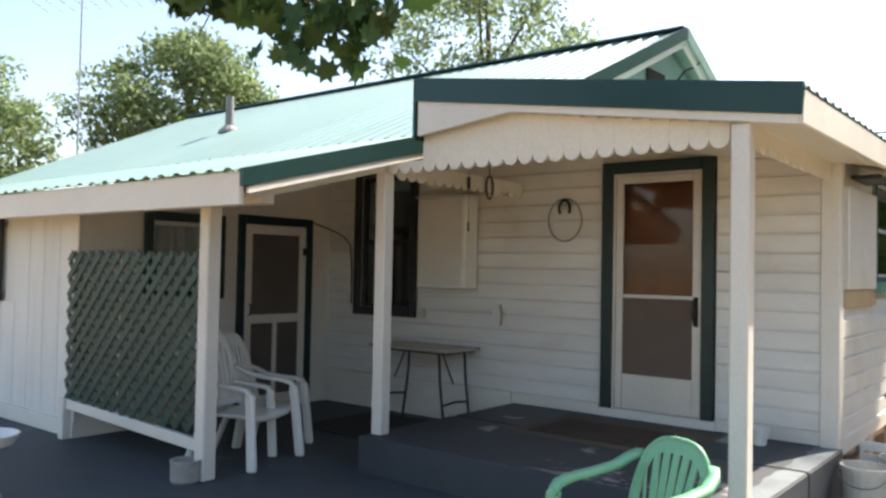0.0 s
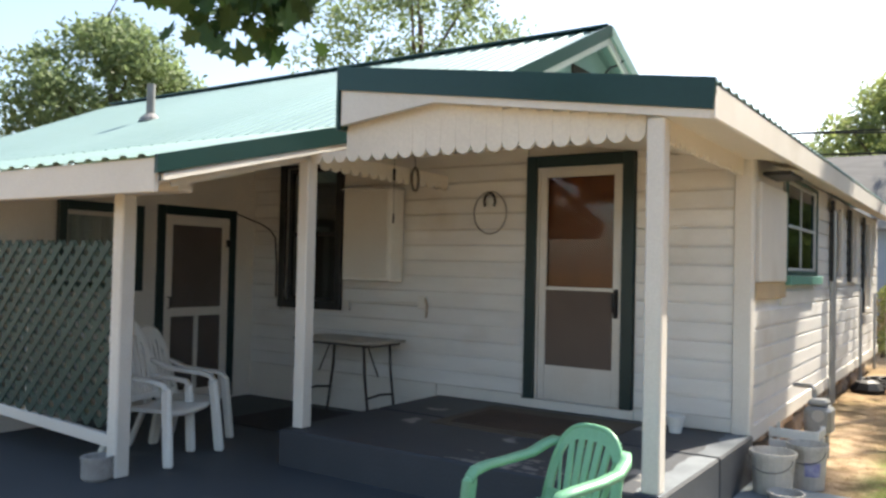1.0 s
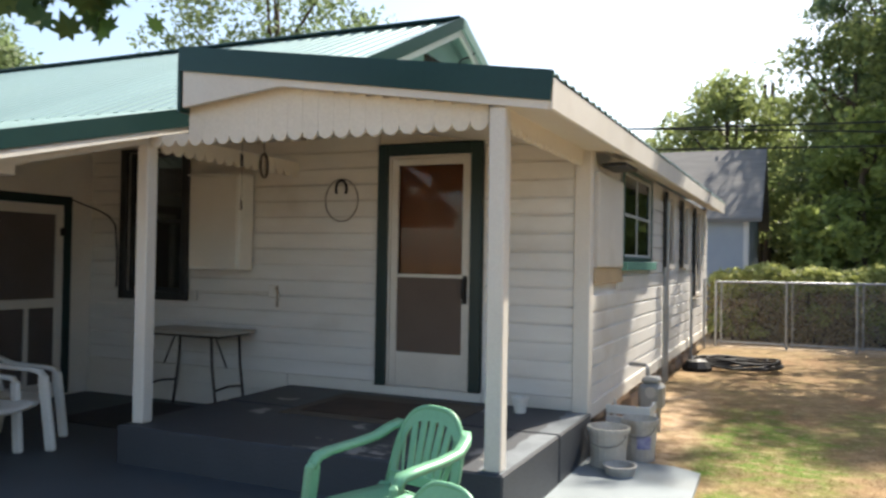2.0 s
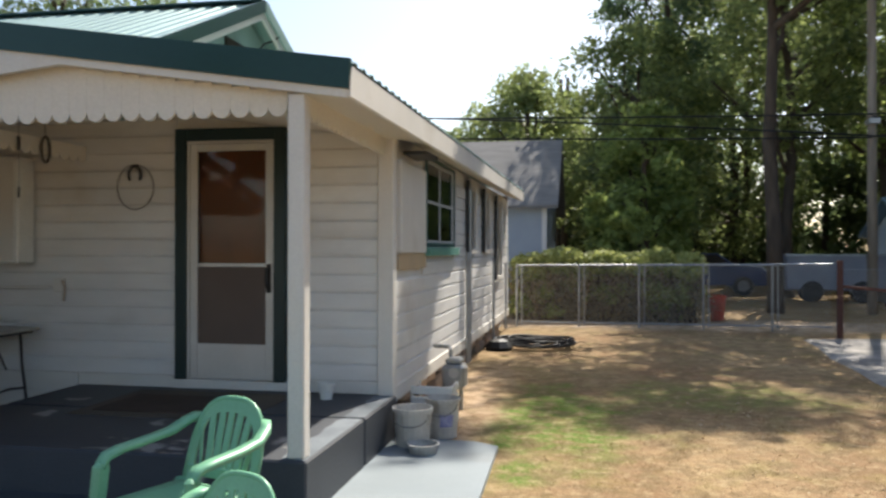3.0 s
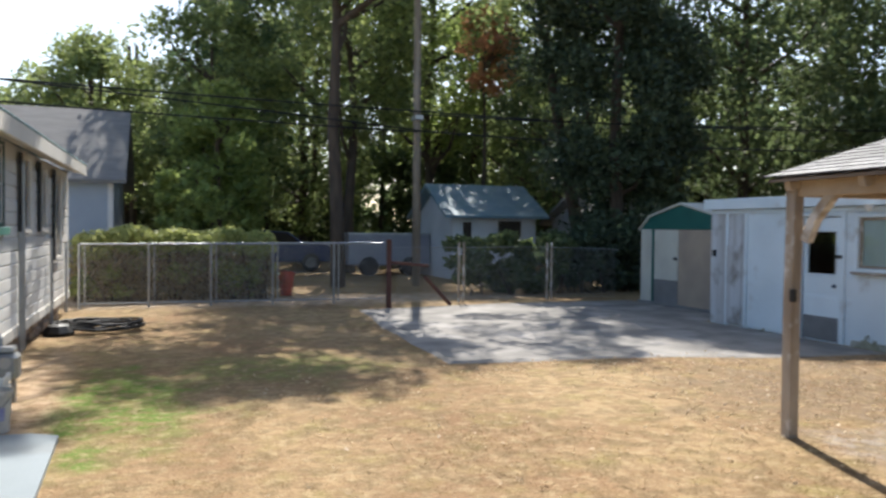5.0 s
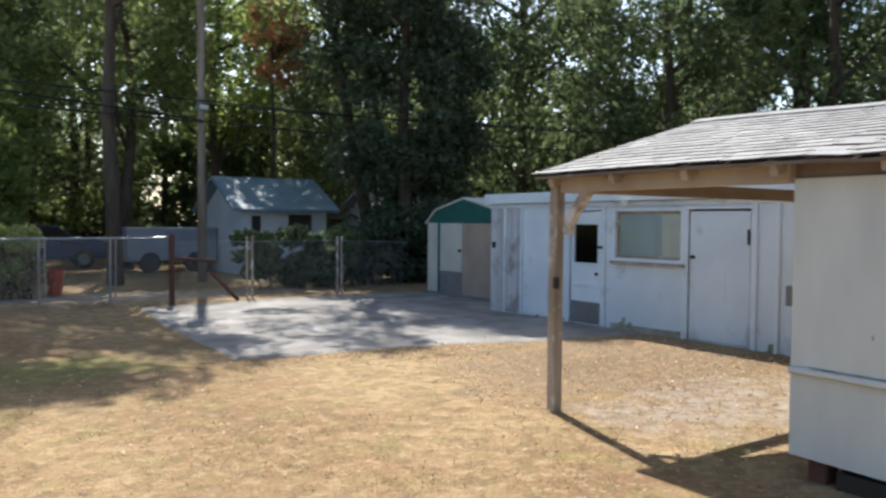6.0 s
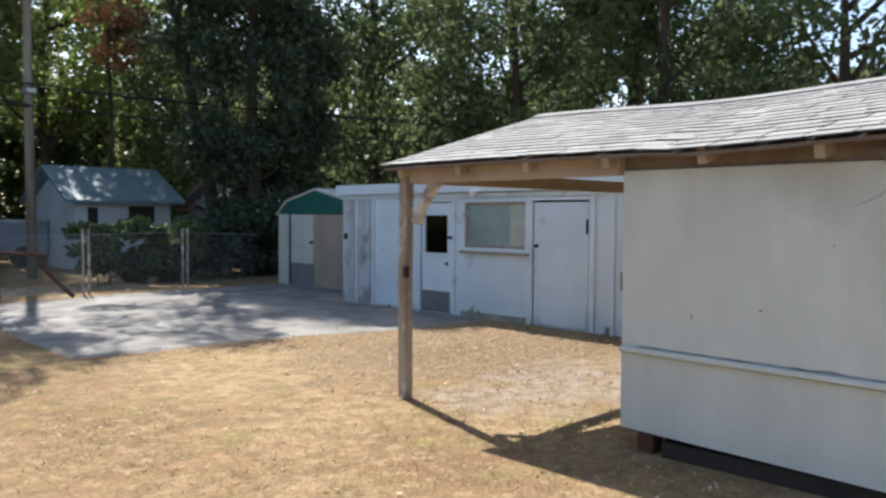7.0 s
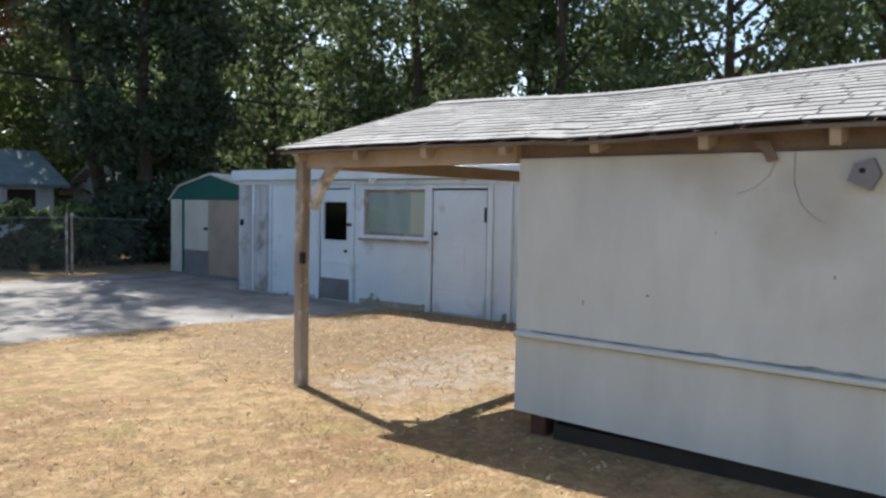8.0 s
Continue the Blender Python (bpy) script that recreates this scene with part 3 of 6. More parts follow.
part("corner_board", box(LW - 0.10, FW - 0.028, PATIO_Z + 0.14, LW + 0.022, FW + 0.0, 2.1, 0.006), WHITE, house)


def sash_window(axis, face, hole, trim, inward, split="h", cross=False, curtain=True, tw=0.085, sill=True, bars=WHITE, fw=0.04):
    """Trim round the opening, a sill, a sash with rails, glass and what hangs behind."""
    a0, a1, z0, z1 = hole
    o = -inward
    deep = 1.0 if fw > 0.03 else 0.4
    win = part("window", frame_ring(axis, face, face + o * 0.04 * deep, a0, a1, z0, z1, tw), trim, house)
    part("frame", frame_ring(axis, face + inward * 0.02 * deep, face + inward * 0.07 * deep, a0 + fw, a1 - fw, z0 + fw, z1 - fw, fw, bevel=0.003), bars, win)

    def bar(s, lo, e, hi, d0, d1):
        w0, w1 = face + inward * d0 * deep, face + inward * d1 * deep
        return box(s, w0, lo, e, w1, hi, 0.002) if axis == "y" else box(w0, s, lo, w1, e, hi, 0.002)
    zm, am = (z0 + z1) / 2, (a0 + a1) / 2
    part("rail", bar(a0 + fw, zm - fw * 0.55, a1 - fw, zm + fw * 0.55, 0.015, 0.06), bars, win)
    if cross:
        part("mullion", bar(am - fw * 0.4, z0 + fw, am + fw * 0.4, z1 - fw, 0.018, 0.058), bars, win)
    for lo, hi in ((z0 + fw, zm - fw * 0.55), (zm + fw * 0.55, z1 - fw)):
        g = part("pane", bar(a0 + fw, lo, a1 - fw, hi, 0.04, 0.044), GLASS, win)
        g.visible_shadow = False
    if curtain:
        n = 24
        bm = bmesh.new()
        rows = []
        for k in range(n + 1):
            a = a0 + (a1 - a0) * k / n
            d = face + inward * (0.12 + 0.02 * math.sin(k * 1.7))
            rows.append([bm.verts.new((a, d, h) if axis == "y" else (d, a, h)) for h in (z0 + (0.0 if curtain == "full" else 0.45 * (z1 - z0)), z1)])
        for p, q in zip(rows, rows[1:]):
            bm.faces.new((p[0], q[0], q[1], p[1]))
        part("curtain", bm, CURTAIN, win)
    return win


sash_window("y", DW - 0.015, win_front, DARK_TRIM, 1, bars=DARK_TRIM, curtain=False)
sash_window("x", LW + 0.012, win_porch, GREEN_TRIM, -1, curtain="full")
sash_window("y", FW - 0.005, win_left, DARK_TRIM, 1, curtain="full")
sash_window("x", SW + 0.012, side_wins[0], mat("green_window_trim", (0.03, 0.085, 0.08), (0.035, 0.1, 0.09), 3, 0.5, 0.1), -1, cross=True, curtain=False, tw=0.04, fw=0.026, bars=mat("grey_white_sash", (0.5, 0.53, 0.53), (0.42, 0.45, 0.45), 4, 0.5, 0.1))
part("window_sill", box(SW + 0.012, 7.40, 1.47, SW + 0.07, 9.06, 1.555, 0.006), mat("green_sill_paint", (0.13, 0.32, 0.26), (0.11, 0.28, 0.23), 3, 0.5, 0.1), house, "pale green window sill")
for s in side_wins[1:]:
    sash_window("x", SW + 0.012, s, WHITE, -1, curtain=False, tw=0.07, bars=DARK_TRIM)
    part("shutter", box(SW + 0.016, s[0] - 0.2, s[2] - 0.06, SW + 0.05, s[0] - 0.075, s[3] + 0.06, 0.006), DARK_TRIM, house, "narrow dark shutter")


def storm_door():
    a0, a1, z0, z1 = -3.0, -2.22, 0.44, 2.44
    door = part("door", frame_ring("y", DW - 0.045, DW + 0.03, a0 - 0.0, a1 + 0.0, z0, z1, 0.1, bottom=False), GREEN_TRIM, house, "dark green door surround")
    part("jamb", frame_ring("y", DW - 0.02, DW + 0.05, a0 + 0.022, a1 - 0.022, z0 + 0.002, z1 - 0.022, 0.022, bottom=False, bevel=0.002), ALU, door)
    y0, y1 = DW - 0.005, DW + 0.03
    b0, b1, t = a0 + 0.024, a1 - 0.024, z1 - 0.024
    part("stile", box(b0, y0, z0 + 0.005, b0 + 0.06, y1, t, 0.004), ALU, door, "white aluminium storm door stile")
    part("stile", box(b1 - 0.06, y0, z0 + 0.005, b1, y1, t, 0.004), ALU, door)
    part("top_rail", box(b0 + 0.06, y0, t - 0.06, b1 - 0.06, y1, t, 0.004), ALU, door)
    part("kick_panel", box(b0 + 0.06, y0 + 0.006, z0 + 0.005, b1 - 0.06, y1 - 0.006, 0.74, 0.004), ALU, door, "white aluminium kick panel")
    part("mid_rail", box(b0 + 0.06, y0 + 0.004, 1.385, b1 - 0.06, y1, 1.415, 0.004), ALU, door)
    g = part("pane", box(b0 + 0.06, y0 + 0.014, 1.415, b1 - 0.06, y0 + 0.018, t - 0.06), DOOR_GLASS, door)
    g.visible_shadow = False
    part("screen", box(b0 + 0.06, y0 + 0.014, 0.74, b1 - 0.06, y0 + 0.018, 1.385), mat("door_screen", (0.135, 0.1, 0.08), (0.115, 0.085, 0.07), 2, 0.7, 0.1, 150), door)
    bm = tube([(b1 - 0.03, y0, 1.39), (b1 - 0.03, y0 - 0.05, 1.37), (b1 - 0.03, y0 - 0.055, 1.27), (b1 - 0.03, y0 - 0.02, 1.2)], 0.014, 8)
    part("handle", merge(bm, box(b1 - 0.05, y0 - 0.006, 1.17, b1 - 0.01, y0, 1.41, 0.003)), BLACK, door, "black pull handle")
    part("hinge", box(b0 - 0.006, y0 - 0.008, 2.1, b0 + 0.006, y0 + 0.004, 2.2), ALU, door)
    part("hinge", box(b0 - 0.006, y0 - 0.008, 0.65, b0 + 0.006, y0 + 0.004, 0.75), ALU, door)
    bm = box(a0 + 0.002, DW + 0.075, z0 + 0.01, a1 - 0.002, DW + 0.115, z1 - 0.004)
    part("inner_door", bm, DOORWOOD, door, "varnished brown wooden door behind the glass")
    part("panel", box(a0 + 0.14, DW + 0.062, 0.62, a1 - 0.14, DW + 0.0745, 1.3, 0.006), DOORWOOD, door)


storm_door()


def screen_door():
    a0, a1, z0, z1 = screen_hole
    door = part("door", frame_ring("x", LW - 0.02, LW + 0.03, a0, a1, z0, z1, 0.09, bottom=False), GREEN_TRIM, house, "dark green door surround")
    x0, x1 = LW - 0.012, LW + 0.02
    bm = box(x0, a0 + 0.005, z0 + 0.01, x1, a0 + 0.09, z1 - 0.004, 0.004)
    bm = box(x0, a1 - 0.09, z0 + 0.01, x1, a1 - 0.005, z1 - 0.004, 0.004, bm)
    for lo, hi in ((z1 - 0.1, z1 - 0.004), (1.0, 1.09), (z0 + 0.01, z0 + 0.13)):
        bm = box(x0 + 0.002, a0 + 0.09, lo, x1 - 0.002, a1 - 0.09, hi, 0.004, bm)
    bm = box(x0 + 0.004, (a0 + a1) / 2 - 0.025, z0 + 0.13, x1 - 0.004, (a0 + a1) / 2 + 0.025, 1.0, 0.004, bm)
    part("screen_door", bm, WHITE, door, "white wooden screen door with one cross rail")
    part("screen", box(x0 + 0.006, a0 + 0.09, 1.09, x0 + 0.010, a1 - 0.09, z1 - 0.1), SCREEN, door)
    part("screen", box(x0 + 0.006, a0 + 0.09, z0 + 0.13, x0 + 0.010, (a0 + a1) / 2 - 0.025, 1.0), SCREEN, door)
    part("screen", box(x0 + 0.006, (a0 + a1) / 2 + 0.025, z0 + 0.13, x0 + 0.010, a1 - 0.09, 1.0), SCREEN, door)
    part("handle", tube([(x1, a0 + 0.05, 1.2), (x1 + 0.035, a0 + 0.05, 1.2), (x1 + 0.035, a0 + 0.05, 1.09), (x1, a0 + 0.05, 1.09)], 0.008, 6), BLACK, door)
    part("hinge", box(x1, a1 - 0.05, 1.72, x1 + 0.01, a1 + 0.02, 1.8), BLACK, door)


screen_door()

# ---- roofs ----
RIDGE_Y, RIDGE_Z, BREAK_Y, BREAK_Z, EAVE_Y, EAVE_Z = 8.5, 4.34, 4.75, 2.655, 2.83, 2.17
GABLE_X, RAKE_X, LEFT_X = -3.33, -3.8, -12.8
WING_L, WING_R, WING_ZL, WING_ZR, WING_F, WING_B = -3.51, -0.94, 2.92, 2.555, 4.11, 15.3
WING_RISE = 0.10       # the wing's eave climbs a little towards the back


def metal_sheet(p, along, across, thick=0.004, ribs=3):
    """One ribbed roof sheet: p is its lower corner, along runs up the slope, across its width."""
    along, across = Vector(along), Vector(across)
    nrm = across.cross(along).normalized()
    if nrm.z < 0:
        nrm = -nrm
    bm = bmesh.new()
    prof = []
    for i in range(ribs):
        c = (i + 0.5) / ribs
        prof += [(c - 0.05, 0), (c - 0.025, 0.016), (c + 0.025, 0.016), (c + 0.05, 0)]
    prof = [(0, 0)] + prof + [(1, 0)]
    lines = []
    for u, h in prof:
        a = Vector(p) + across * u + nrm * h
        lines.append([bm.verts.new(v) for v in (a, a + along, a - nrm * thick, a + along - nrm * thick)])
    for s, e in zip(lines, lines[1:]):
        bm.faces.new((s[0], e[0], e[1], s[1]))
        bm.faces.new((s[2], s[3], e[3], e[2]))
        bm.faces.new((s[0], s[2], e[2], e[0]))
        bm.faces.new((s[1], e[1], e[3], s[3]))
    bmesh.ops.recalc_face_normals(bm, faces=bm.faces[:])
    return bm


def risen(bm):
    """Lifts a piece of the wing's roof with its climbing eave."""
    for v in bm.verts:
        v.co.z += WING_RISE * (v.co.y - WING_F) / (WING_B - WING_F)
    return bm


lower = part("porch_roof", box(LEFT_X, EAVE_Y + 0.05, EAVE_Z - 0.06, RAKE_X + 0.002, EAVE_Y + 0.09, EAVE_Z - 0.02), RAFTER, house)
upper = part("main_roof", beam((LEFT_X, RIDGE_Y, RIDGE_Z - 0.12), (GABLE_X - 0.1, RIDGE_Y, RIDGE_Z - 0.12), 0.05, 0.15), RAFTER, house)
wing = part("wing_roof", beam((WING_L + 0.05, WING_B - 0.2, WING_ZL - 0.12), (WING_R - 0.3, WING_B - 0.2, WING_ZR - 0.06), 0.05, 0.1), RAFTER, house)
n = 10
for i in range(n):
    w = (RAKE_X - LEFT_X) / n
    part("roof_sheet", metal_sheet((LEFT_X + i * w, EAVE_Y - 0.03, EAVE_Z), (0, BREAK_Y + 0.06 - EAVE_Y, BREAK_Z + 0.02 - EAVE_Z), (w, 0, 0), ribs=5), ROOF, lower)
    w = (GABLE_X - LEFT_X) / n
    part("roof_sheet", metal_sheet((LEFT_X + i * w, BREAK_Y - 0.02, BREAK_Z + 0.012), (0, RIDGE_Y - BREAK_Y + 0.02, RIDGE_Z - BREAK_Z - 0.012), (w, 0, 0), ribs=5), ROOF, upper)
    part("roof_sheet", metal_sheet((LEFT_X + i * w, 2 * RIDGE_Y - BREAK_Y, BREAK_Z + 0.012), (0, BREAK_Y - RIDGE_Y, RIDGE_Z - BREAK_Z - 0.012), (w, 0, 0), ribs=5), ROOF, upper)
n = 13
for i in range(n):
    w = (WING_B - WING_F) / n
    part("roof_sheet", risen(metal_sheet((WING_R, WING_F + i * w, WING_ZR), (WING_L - WING_R, 0, WING_ZL - WING_ZR), (0, w, 0), ribs=5)), ROOF, wing)
bm = beam((LEFT_X, RIDGE_Y, RIDGE_Z + 0.012), (GABLE_X + 0.02, RIDGE_Y, RIDGE_Z + 0.012), 0.24, 0.03, None, 0.008)
part("ridge_cap", bm, GREEN_METAL, upper)
# gable end over the wing, with its trim and louvre
part("gable_wall", prism([(BREAK_Y + 0.1, BREAK_Z - 0.02), (2 * RIDGE_Y - BREAK_Y - 0.1, BREAK_Z - 0.02), (RIDGE_Y, RIDGE_Z - 0.06)], "x", GABLE_X - 0.32, GABLE_X - 0.27), mat("pale_green_gable", (0.3, 0.42, 0.38), (0.26, 0.37, 0.34), 2, 0.6, 0.1), house)
for y1 in (BREAK_Y, 2 * RIDGE_Y - BREAK_Y):
    sgn = 1 if y1 > RIDGE_Y else -1
    part("rake_trim", beam((GABLE_X + 0.01, y1, BREAK_Z - 0.035), (GABLE_X + 0.01, RIDGE_Y, RIDGE_Z - 0.03), 0.03, 0.13), GREEN_METAL if sgn < 0 else ROOF, upper)
    part("rake_board", beam((GABLE_X - 0.03, y1 - sgn * 0.1, BREAK_Z - 0.08), (GABLE_X - 0.03, RIDGE_Y, RIDGE_Z - 0.13), 0.03, 0.1), WHITE, upper)
part("gable_vent", box(GABLE_X - 0.268, 8.05, 3.42, GABLE_X - 0.24, 8.5, 3.86), DARKHOLE, house, "dark square gable vent")
part("gable_wire", tube([(GABLE_X - 0.2, 8.62, 3.75), (GABLE_X - 0.1, 8.75, 3.95), (GABLE_X - 0.05, 8.86, 4.0), (GABLE_X + 0.02, 8.92, 4.08)], 0.012, 6), BLACK, house)

# green rake fascia of the wing, white board under it, closed end
def rake_z(x):
    return WING_ZL + (WING_ZR - WING_ZL) * (x - WING_L) / (WING_R - WING_L)


part("fascia", prism([(WING_L, rake_z(WING_L) + 0.02), (WING_R, rake_z(WING_R) + 0.02), (WING_R - 0.01, rake_z(WING_R) - 0.145), (WING_L, rake_z(WING_L) - 0.145)], "y", WING_F - 0.022, WING_F + 0.02), GREEN_METAL, wing, "dark green metal rake fascia")
part("fascia_end", box(WING_L - 0.025, WING_F - 0.02, 2.5, WING_L - 0.002, WING_F + 0.5, rake_z(WING_L) + 0.015), GREEN_METAL, wing)
part("rake_board", prism([(WING_L + 0.01, rake_z(WING_L) - 0.145), (WING_R - 0.02, rake_z(WING_R) - 0.145), (WING_R - 0.03, rake_z(WING_R) - 0.19), (-2.72, rake_z(-2.72) - 0.19), (WING_L + 0.01, 2.53)], "y", WING_F - 0.006, WING_F + 0.03), WHITE, wing)
# eave board along the side
part("eave_board", risen(box(WING_R - 0.04, WING_F + 0.005, WING_ZR - 0.19, WING_R - 0.005, WING_B, WING_ZR - 0.006, 0.006)), WHITE, wing)
sof = prism([(WING_L + 0.02, rake_z(WING_L) - 0.20), (WING_R - 0.045, rake_z(WING_R) - 0.17), (WING_R - 0.045, rake_z(WING_R) - 0.155), (WING_L + 0.02, rake_z(WING_L) - 0.185)], "y", WING_F + 0.031, DW - 0.03)
part("ceiling", sof, CREAM, house, "cream painted porch ceiling")
sof = prism([(SW + 0.03, rake_z(SW) - 0.16), (WING_R - 0.045, rake_z(WING_R) - 0.17), (WING_R - 0.045, rake_z(WING_R) - 0.155), (SW + 0.03, rake_z(SW) - 0.145)], "y", DW - 0.03, WING_B - 0.05)
part("soffit", risen(sof), WHITE, house)
# thin dark strip across the soffit near the corner
part("bracket", box(SW + 0.02, 6.45, 2.33, WING_R - 0.06, 6.95, 2.362, 0.008), DARK_TRIM, house, "thin dark strip under the eave")
# low roof: eave board, sloping green rake, soffit
part("eave_board", box(LEFT_X, EAVE_Y - 0.005, EAVE_Z - 0.21, RAKE_X, EAVE_Y + 0.03, EAVE_Z - 0.006, 0.006), WHITE, lower)
part("fascia", prism([(EAVE_Y - 0.01, EAVE_Z + 0.01), (BREAK_Y, BREAK_Z + 0.03), (BREAK_Y, BREAK_Z - 0.11), (EAVE_Y - 0.01, EAVE_Z - 0.10)], "x", RAKE_X + 0.004, RAKE_X + 0.035), GREEN_METAL, lower, "green metal rake edge")
part("rake_board", prism([(EAVE_Y + 0.04, EAVE_Z - 0.10), (BREAK_Y, BREAK_Z - 0.11), (BREAK_Y, BREAK_Z - 0.15), (EAVE_Y + 0.04, EAVE_Z - 0.14)], "x", RAKE_X + 0.002, RAKE_X + 0.026), WHITE, lower)
part("ceiling", prism([(EAVE_Y + 0.05, EAVE_Z - 0.16), (BREAK_Y, BREAK_Z - 0.16), (DW, 2.62), (DW, 2.64), (BREAK_Y, BREAK_Z - 0.14), (EAVE_Y + 0.05, EAVE_Z - 0.14)], "x", LW + 0.002, -3.88), CREAM, house, "cream painted porch ceiling")
part("ceiling", prism([(EAVE_Y + 0.05, EAVE_Z - 0.16), (FW + 0.1, EAVE_Z - 0.05), (FW + 0.1, EAVE_Z - 0.03), (EAVE_Y + 0.05, EAVE_Z - 0.14)], "x", LEFT_X, LW), CREAM, house)

# posts and the beams that they carry
part("post", box(-4.675, 3.15, PATIO_Z, -4.565, 3.26, 2.06, 0.008), WHITE, house, "white square porch post")
part("post", box(-3.985, 4.20, DECK_Z + 0.001, -3.885, 4.30, 2.44, 0.008), WHITE, house, "white square porch post")
part("post", box(-1.315, 4.13, DECK_Z + 0.001, -1.215, 4.23, 2.40, 0.008), WHITE, house, "white square porch post")
part("beam", box(LW, 3.15, 2.0, -4.0, 3.26, 2.1, 0.006), WHITE, house)
part("beam", beam((-3.93, 3.0, 2.06), (-3.93, 4.25, 2.38), 0.08, 0.1), WHITE, house)


def valance(name, axis, fixed, a0, a1, tops, bottom, w):
    """Upright boards side by side, each with a rounded foot; tops(a) gives their upper edge."""
    n = max(1, round(abs(a1 - a0) / w))
    for i in range(n):
        s, e = a0 + (a1 - a0) * i / n, a0 + (a1 - a0) * (i + 1) / n
        s, e = min(s, e) + 0.0004, max(s, e) - 0.0004
        c, r = (s + e) / 2, (e - s) / 2
        foot = [(c + r * math.cos(t), bottom + 0.06 - 0.06 * math.sin(t)) for t in (math.pi * k / 8 for k in range(9))]
        top = tops(c)
        part(name, prism([(e, top), *foot, (s, top)], axis, fixed, fixed + 0.018), CREAM, house)


valance("valance_board", "y", 4.19, -3.86, -1.34, lambda a: rake_z(a) - 0.19 if a > -3.5 else 2.37, 2.285, 0.115)
valance("valance_board", "x", -1.285, 4.29, 6.10, lambda a: 2.43, 2.285, 0.095)
valance("valance_board", "x", -3.94, 4.37, 6.10, lambda a: 2.41, 2.27, 0.115)

# lattice screen between the corner and the first post
lat = part("lattice_screen", beam((-6.60, 3.2, 0.40), (-4.70, 3.2, 0.33), 0.05, 0.085, None, 0.006), WHITE, house, "dark green diagonal lattice on a white bottom rail")
part("rail_block", box(-6.64, 3.15, PATIO_Z, -6.56, 3.24, 0.44, 0.006), WHITE, lat)
L0, L1, LZ0, LZ1, step = -6.60, -4.70, 0.42, 1.68, 0.148
for layer, sgn in ((0, 1), (1, -1)):
    k = -40
    while k < 60:
        x0 = L0 + k * step
        # the slat x = x0 + sgn * (z - LZ0), clipped to the panel
        ts = []
        for z in (LZ0, LZ1):
            ts.append((x0 + sgn * (z - LZ0), z))
        (xa, za), (xb, zb) = ts
        if xa > xb:
            xa, za, xb, zb = xb, zb, xa, za
        if xb > L0 and xa < L1:
            m = (zb - za) / (xb - xa)
            if xa < L0:
                za, xa = za + m * (L0 - xa), L0
            if xb > L1:
                zb, xb = zb + m * (L1 - xb), L1
            if xb - xa > 0.03:
                yy = 3.185 + 0.008 * layer
                part("slat", beam((xa, yy, za), (xb, yy, zb), 0.007, 0.054), LATTICE, lat)
        k += 1
part("stile", box(-5.785, 3.196, 0.40, -5.77, 3.206, 1.68), WHITE, lat)

# service things on the porch walls
part("conduit", tube([(LW + 0.02, 5.88, 2.09), (LW + 0.03, 6.06, 2.04), (LW + 0.12, 6.12, 2.0), (LW + 0.28, 6.12, 1.93), (LW + 0.37, 6.12, 1.84), (LW + 0.40, 6.12, 1.55), (LW + 0.40, 6.12, 1.2)], 0.008, 6), BLACK, house, "thin black cable")

